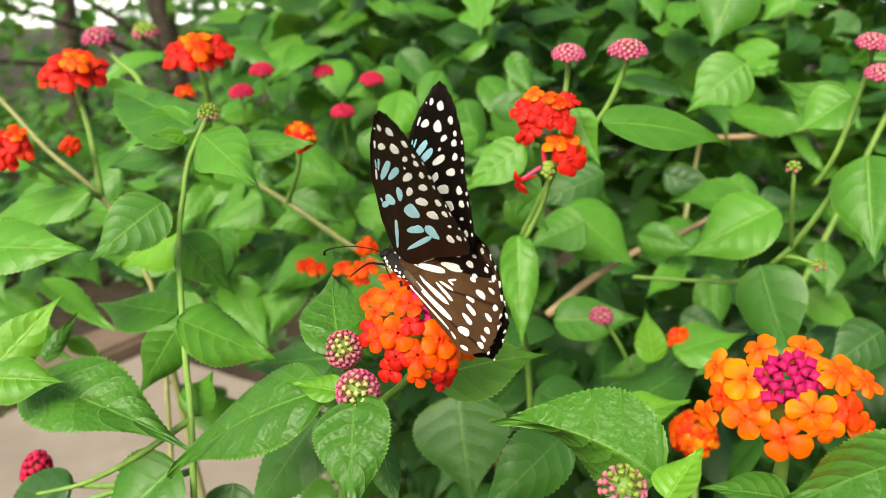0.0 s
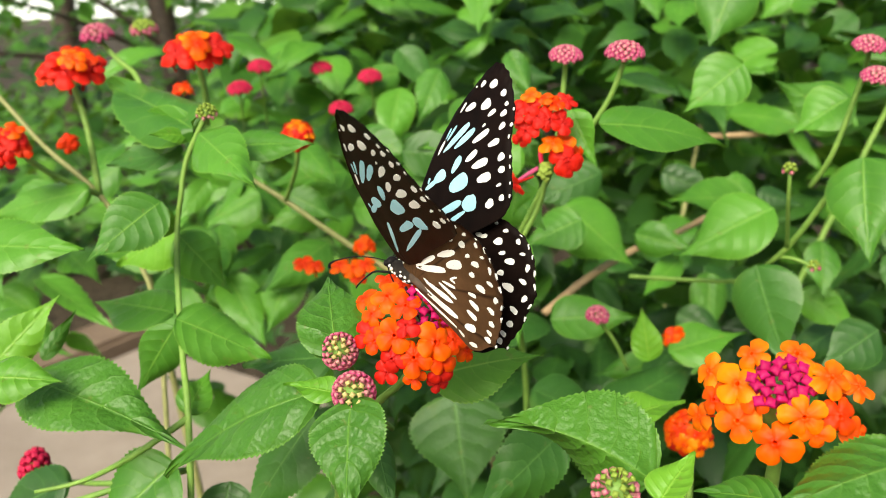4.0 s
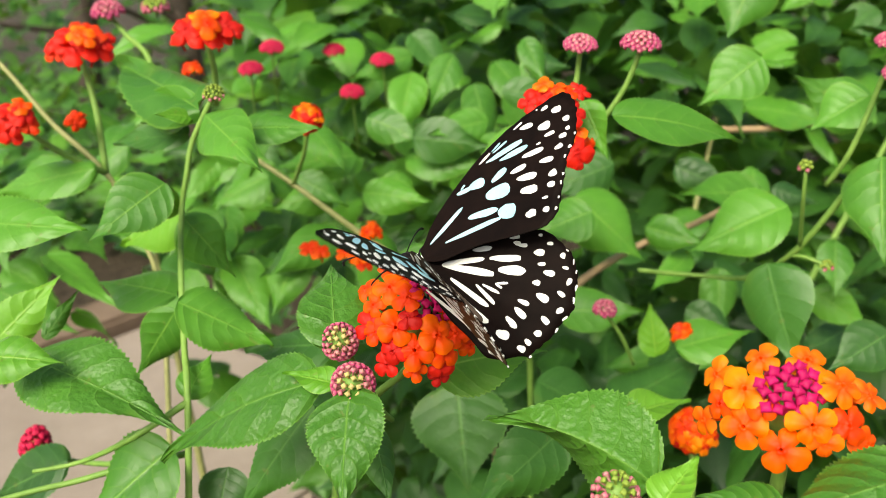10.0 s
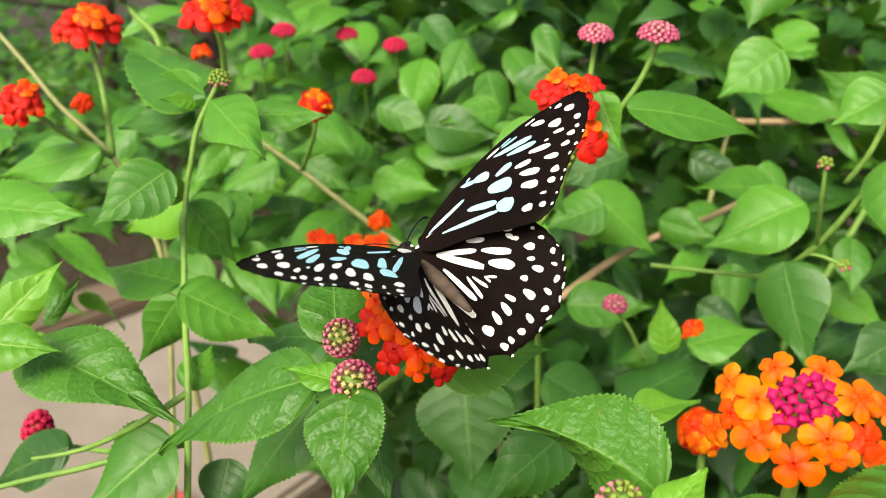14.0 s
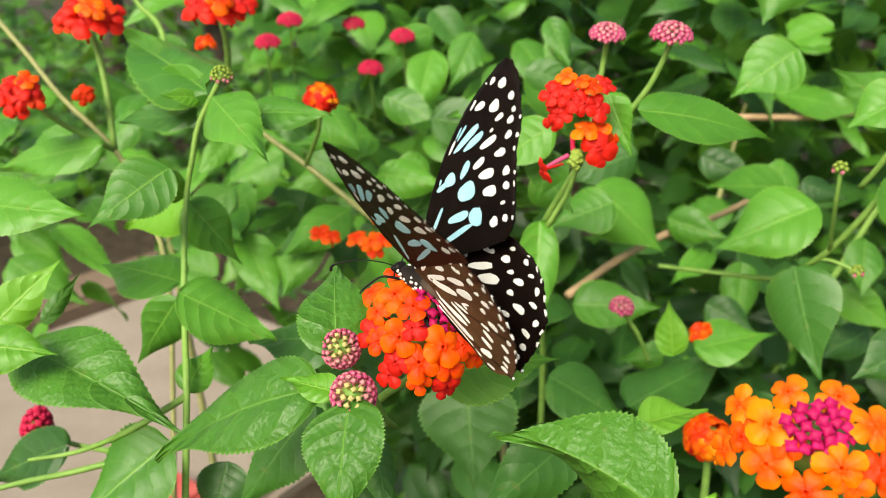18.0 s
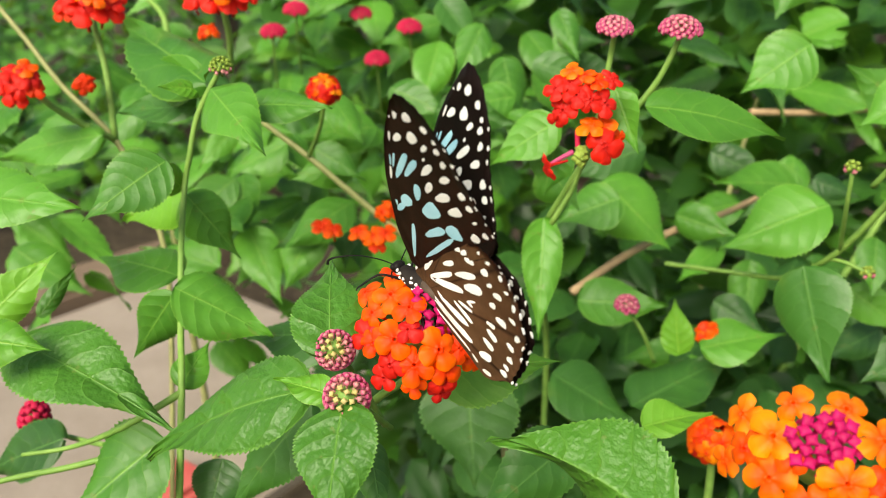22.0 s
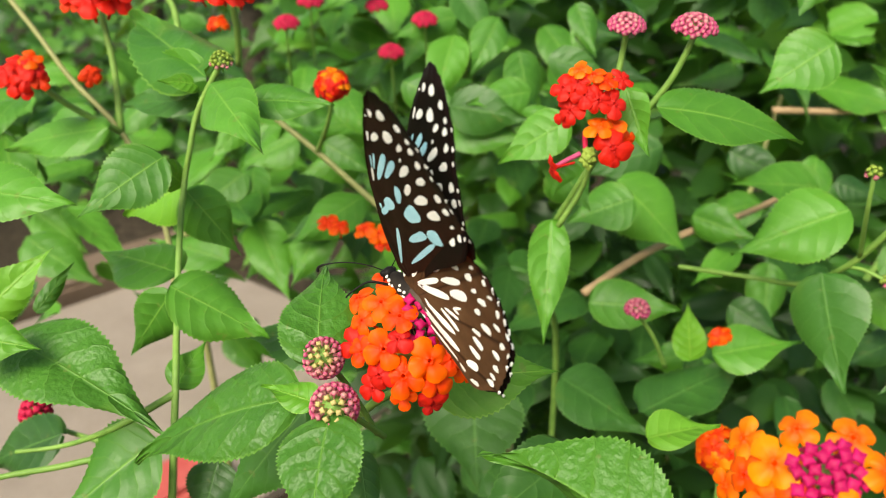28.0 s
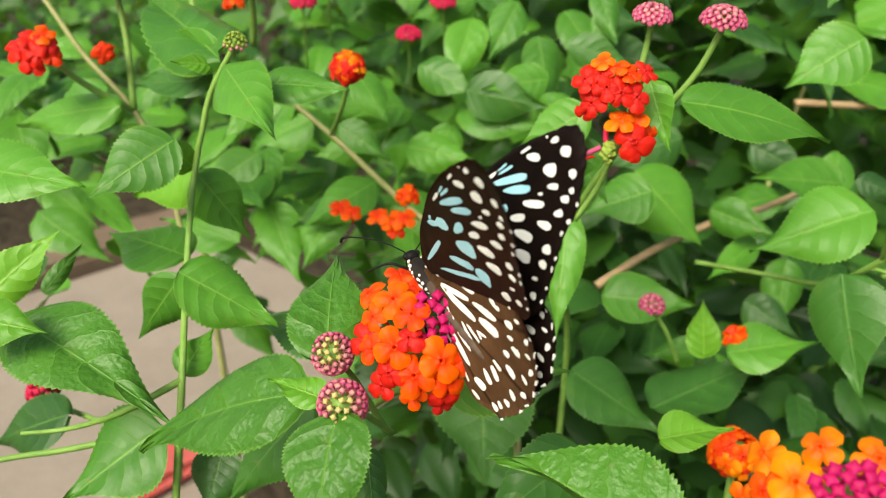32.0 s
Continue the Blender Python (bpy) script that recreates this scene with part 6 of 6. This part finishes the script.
def motions():
    """The butterfly fans its wings, then lifts and turns on the flower."""
    walk(butterfly, [
        (0.0, pose(0.0000, 0.0050, 0.8166, -18.5, -43.5, 137.8)),
        (1.0, pose(0.0004, 0.0048, 0.8167, -18.8, -42.0, 136.0)),
        (2.0, pose(0.0011, 0.0045, 0.8168, -17.4, -40.7, 136.5)),
        (3.0, pose(0.0015, 0.0046, 0.8166, -16.4, -39.2, 135.9)),
        (3.5, pose(0.0015, 0.0048, 0.8164, -16.1, -37.6, 136.2)),
        (5.5, pose(0.0024, 0.0047, 0.8154, -15.8, -33.7, 136.4)),
        (6.0, pose(0.0025, 0.0045, 0.8150, -15.8, -33.2, 137.0)),
        (7.0, pose(0.0032, 0.0037, 0.8143, -15.6, -33.7, 140.6)),
        (8.0, pose(0.0032, 0.0037, 0.8146, -18.6, -36.5, 139.4)),
        (9.0, pose(0.0034, 0.0036, 0.8148, -22.2, -37.0, 139.3)),
        (10.0, pose(0.0034, 0.0040, 0.8148, -25.9, -36.4, 139.2)),
        (11.0, pose(0.0033, 0.0047, 0.8155, -29.4, -36.6, 136.7)),
        (12.0, pose(0.0023, 0.0050, 0.8156, -31.2, -35.1, 136.2)),
        (13.0, pose(0.0020, 0.0051, 0.8157, -31.1, -32.6, 136.7)),
        (14.0, pose(0.0017, 0.0052, 0.8158, -28.8, -33.1, 134.7)),
        (14.5, pose(0.0016, 0.0051, 0.8155, -27.2, -33.3, 134.1)),
        (16.5, pose(0.0015, 0.0038, 0.8146, -14.2, -31.6, 138.1)),
        (17.0, pose(0.0015, 0.0039, 0.8147, -12.3, -31.9, 138.1)),
        (18.0, pose(0.0019, 0.0045, 0.8146, -8.3, -33.3, 139.7)),
        (18.5, pose(0.0021, 0.0047, 0.8145, -6.7, -34.3, 139.9)),
        (19.0, pose(0.0022, 0.0047, 0.8145, -5.5, -34.9, 139.7)),
        (20.0, pose(0.0021, 0.0048, 0.8144, -4.1, -35.0, 138.9)),
        (21.0, pose(0.0023, 0.0050, 0.8144, -3.7, -35.6, 139.5)),
        (22.0, pose(0.0027, 0.0050, 0.8143, -3.2, -36.8, 139.7)),
        (23.0, pose(0.0026, 0.0051, 0.8143, -3.4, -36.6, 139.4)),
        (24.0, pose(0.0027, 0.0054, 0.8143, -4.1, -37.9, 139.7)),
        (25.0, pose(0.0026, 0.0056, 0.8140, -4.9, -36.8, 138.9)),
        (25.5, pose(0.0022, 0.0057, 0.8140, -4.9, -36.4, 139.7)),
        (27.5, pose(0.0020, 0.0061, 0.8139, -7.3, -35.9, 139.1)),
        (28.0, pose(0.0019, 0.0062, 0.8138, -8.0, -35.5, 138.8)),
        (29.0, pose(0.0019, 0.0062, 0.8139, -9.0, -35.1, 137.7)),
        (30.0, pose(0.0022, 0.0068, 0.8136, -10.5, -35.7, 135.5)),
        (30.5, pose(0.0025, 0.0072, 0.8137, -11.2, -39.2, 135.4)),
        (31.0, pose(0.0029, 0.0075, 0.8138, -11.6, -45.8, 136.6)),
        (31.5, pose(0.0033, 0.0079, 0.8134, -11.7, -46.8, 136.6)),
        (32.0, pose(0.0030, 0.0079, 0.8141, -11.7, -47.6, 136.4)),
    ])
    walk(forewing_left, [(t, hinge(1, flap, sweep, twist, 0.0008)) for t, flap, twist, sweep in (
        (0.0, 80.6, 11.6, 5.3), (1.0, 80.9, 11.1, 2.7), (2.0, 79.2, 13.8, 2.2), (3.0, 78.2, 15.4, 1.2), (3.5, 76.8, 16.4, 1.1), (5.5, 69.8, 15.8, 5.4), (6.0, 66.4, 16.8, 6.7),
        (7.0, 58.3, 21.7, 10.2), (8.0, 58.2, 15.0, 13.3), (9.0, 53.1, 15.7, 18.4), (10.0, 56.5, 18.8, 20.5), (11.0, 54.1, 25.3, 21.0), (12.0, 48.5, 26.4, 21.5), (13.0, 45.1, 30.3, 19.2),
        (14.0, 44.2, 26.3, 20.0), (14.5, 44.7, 24.7, 19.3), (16.5, 55.7, 16.9, 10.0), (17.0, 54.4, 16.3, 8.3), (18.0, 58.0, 17.7, 6.4), (18.5, 60.5, 17.2, 6.2), (19.0, 63.2, 15.9, 5.5),
        (20.0, 65.4, 13.6, 4.0), (21.0, 67.3, 12.4, 3.3), (22.0, 69.0, 12.7, 3.4), (23.0, 69.8, 12.1, 2.7), (24.0, 68.9, 12.2, 3.1), (25.0, 69.8, 11.2, 2.6), (25.5, 70.1, 11.4, 2.1),
        (27.5, 73.7, 11.4, 2.3), (28.0, 74.4, 11.2, 2.3), (29.0, 75.7, 11.3, 3.1), (30.0, 79.2, 10.4, 5.1), (30.5, 81.6, 9.4, 7.7), (31.0, 82.0, 10.5, 11.9), (31.5, 82.8, 12.2, 14.1),
        (32.0, 80.8, 13.8, 13.8),
    )])
    walk(forewing_right, [(t, hinge(-1, flap, sweep, twist, 0.0012)) for t, flap, twist, sweep in (
        (0.0, 88.5, 7.5, 5.0), (1.0, 86.2, 10.4, 3.7), (2.0, 80.9, 12.0, 3.3), (3.0, 71.8, 14.4, 3.4), (3.5, 67.7, 14.9, 3.1), (5.5, 59.2, 19.3, 6.5), (6.0, 58.2, 20.1, 7.5),
        (7.0, 53.1, 22.9, 10.5), (8.0, 44.8, 22.4, 9.7), (9.0, 37.9, 25.1, 9.1), (10.0, 33.2, 22.6, 10.0), (11.0, 19.7, 23.3, 13.4), (12.0, 16.8, 24.9, 14.8), (13.0, 20.0, 27.9, 16.3),
        (14.0, 25.3, 26.0, 15.0), (14.5, 29.6, 25.5, 14.2), (16.5, 61.2, 19.1, 9.3), (17.0, 69.8, 20.3, 8.5), (18.0, 83.1, 19.4, 6.8), (18.5, 88.2, 18.9, 5.9), (19.0, 93.0, 18.0, 5.3),
        (20.0, 99.2, 16.0, 3.5), (21.0, 101.9, 13.1, 3.1), (22.0, 100.8, 13.4, 3.3), (23.0, 101.4, 13.3, 2.6), (24.0, 101.3, 12.5, 2.8), (25.0, 101.1, 12.6, 2.6), (25.5, 101.6, 11.6, 2.1),
        (27.5, 99.6, 12.0, 1.7), (28.0, 98.8, 12.0, 1.4), (29.0, 97.5, 10.4, 2.6), (30.0, 93.9, 8.3, 4.7), (30.5, 90.4, 5.3, 7.3), (31.0, 85.9, 3.7, 11.1), (31.5, 81.7, 4.8, 13.3),
        (32.0, 79.8, 10.3, 12.9),
    )])
    walk(hindwing_left, [(t, hinge(1, flap, sweep, twist, 0.0000)) for t, flap, twist, sweep in (
        (0.0, 94.9, -5.4, -6.6), (1.0, 89.2, -4.3, -5.3), (2.0, 93.5, -4.7, -6.5), (3.0, 92.9, -5.0, -6.5), (3.5, 91.7, -4.4, -6.2), (5.5, 80.5, -1.1, 0.0), (6.0, 78.7, -0.8, 1.0),
        (7.0, 73.7, -2.0, 2.4), (8.0, 76.0, 1.1, 3.7), (9.0, 73.3, 2.1, 2.0), (10.0, 71.5, 1.4, 2.5), (11.0, 64.0, 1.1, 3.2), (12.0, 56.3, 1.1, 4.4), (13.0, 63.8, 1.5, 6.0),
        (14.0, 51.4, 0.8, 4.7), (14.5, 51.3, 0.6, 4.3), (16.5, 69.2, 0.0, 3.8), (17.0, 67.7, 0.3, 3.5), (18.0, 68.6, -1.3, 2.4), (18.5, 70.0, -2.0, 1.8), (19.0, 71.5, -2.6, 0.7),
        (20.0, 72.8, -3.7, -1.6), (21.0, 73.0, -3.3, -1.9), (22.0, 74.5, -3.9, -2.4), (23.0, 75.0, -3.6, -2.8), (24.0, 74.8, -3.1, -2.2), (25.0, 75.2, -3.4, -2.8), (25.5, 75.3, -3.3, -2.7),
        (27.5, 78.7, -3.2, -3.0), (28.0, 80.6, -3.2, -3.2), (29.0, 80.6, -2.1, -2.3), (30.0, 84.6, -2.0, -0.7), (30.5, 87.0, -2.0, 1.3), (31.0, 89.7, -1.2, 5.1), (31.5, 91.5, -1.4, 6.7),
        (32.0, 90.0, -0.2, 7.1),
    )])
    walk(hindwing_right, [(t, hinge(-1, flap, sweep, twist, 0.0000)) for t, flap, twist, sweep in (
        (0.0, 87.8, 0.5, 0.2), (1.0, 85.3, 1.3, 0.2), (2.0, 79.9, 2.3, 0.3), (3.0, 72.1, 3.3, 0.4), (3.5, 68.7, 3.8, 0.4), (5.5, 59.4, 5.3, 0.8), (6.0, 58.7, 5.5, 1.8),
        (7.0, 60.1, -0.7, 5.0), (8.0, 48.6, 0.9, 5.0), (9.0, 43.0, -1.7, 4.7), (10.0, 31.7, -1.9, 5.1), (11.0, 23.0, -1.2, 7.6), (12.0, 21.0, 0.8, 8.2), (13.0, 30.8, 1.5, 9.1),
        (14.0, 33.5, 2.8, 8.6), (14.5, 36.3, 2.8, 8.1), (16.5, 66.5, 4.4, 5.1), (17.0, 73.3, 3.8, 4.1), (18.0, 85.2, 3.7, 2.0), (18.5, 88.5, 4.4, 1.6), (19.0, 92.3, 4.5, 1.4),
        (20.0, 98.0, 4.1, 1.0), (21.0, 100.8, 3.4, 0.7), (22.0, 100.9, 3.1, 0.5), (23.0, 101.2, 2.9, 0.4), (24.0, 101.3, 2.6, 0.3), (25.0, 101.2, 2.4, 0.2), (25.5, 101.2, 2.2, 0.2),
        (27.5, 99.4, 1.9, 0.1), (28.0, 98.6, 1.7, 0.1), (29.0, 96.7, 1.0, 0.0), (30.0, 92.9, -0.1, 0.0), (30.5, 89.9, -0.7, 0.0), (31.0, 86.2, -1.0, 0.0), (31.5, 83.0, -0.8, 0.0),
        (32.0, 81.2, -0.2, 0.0),
    )])


motions()
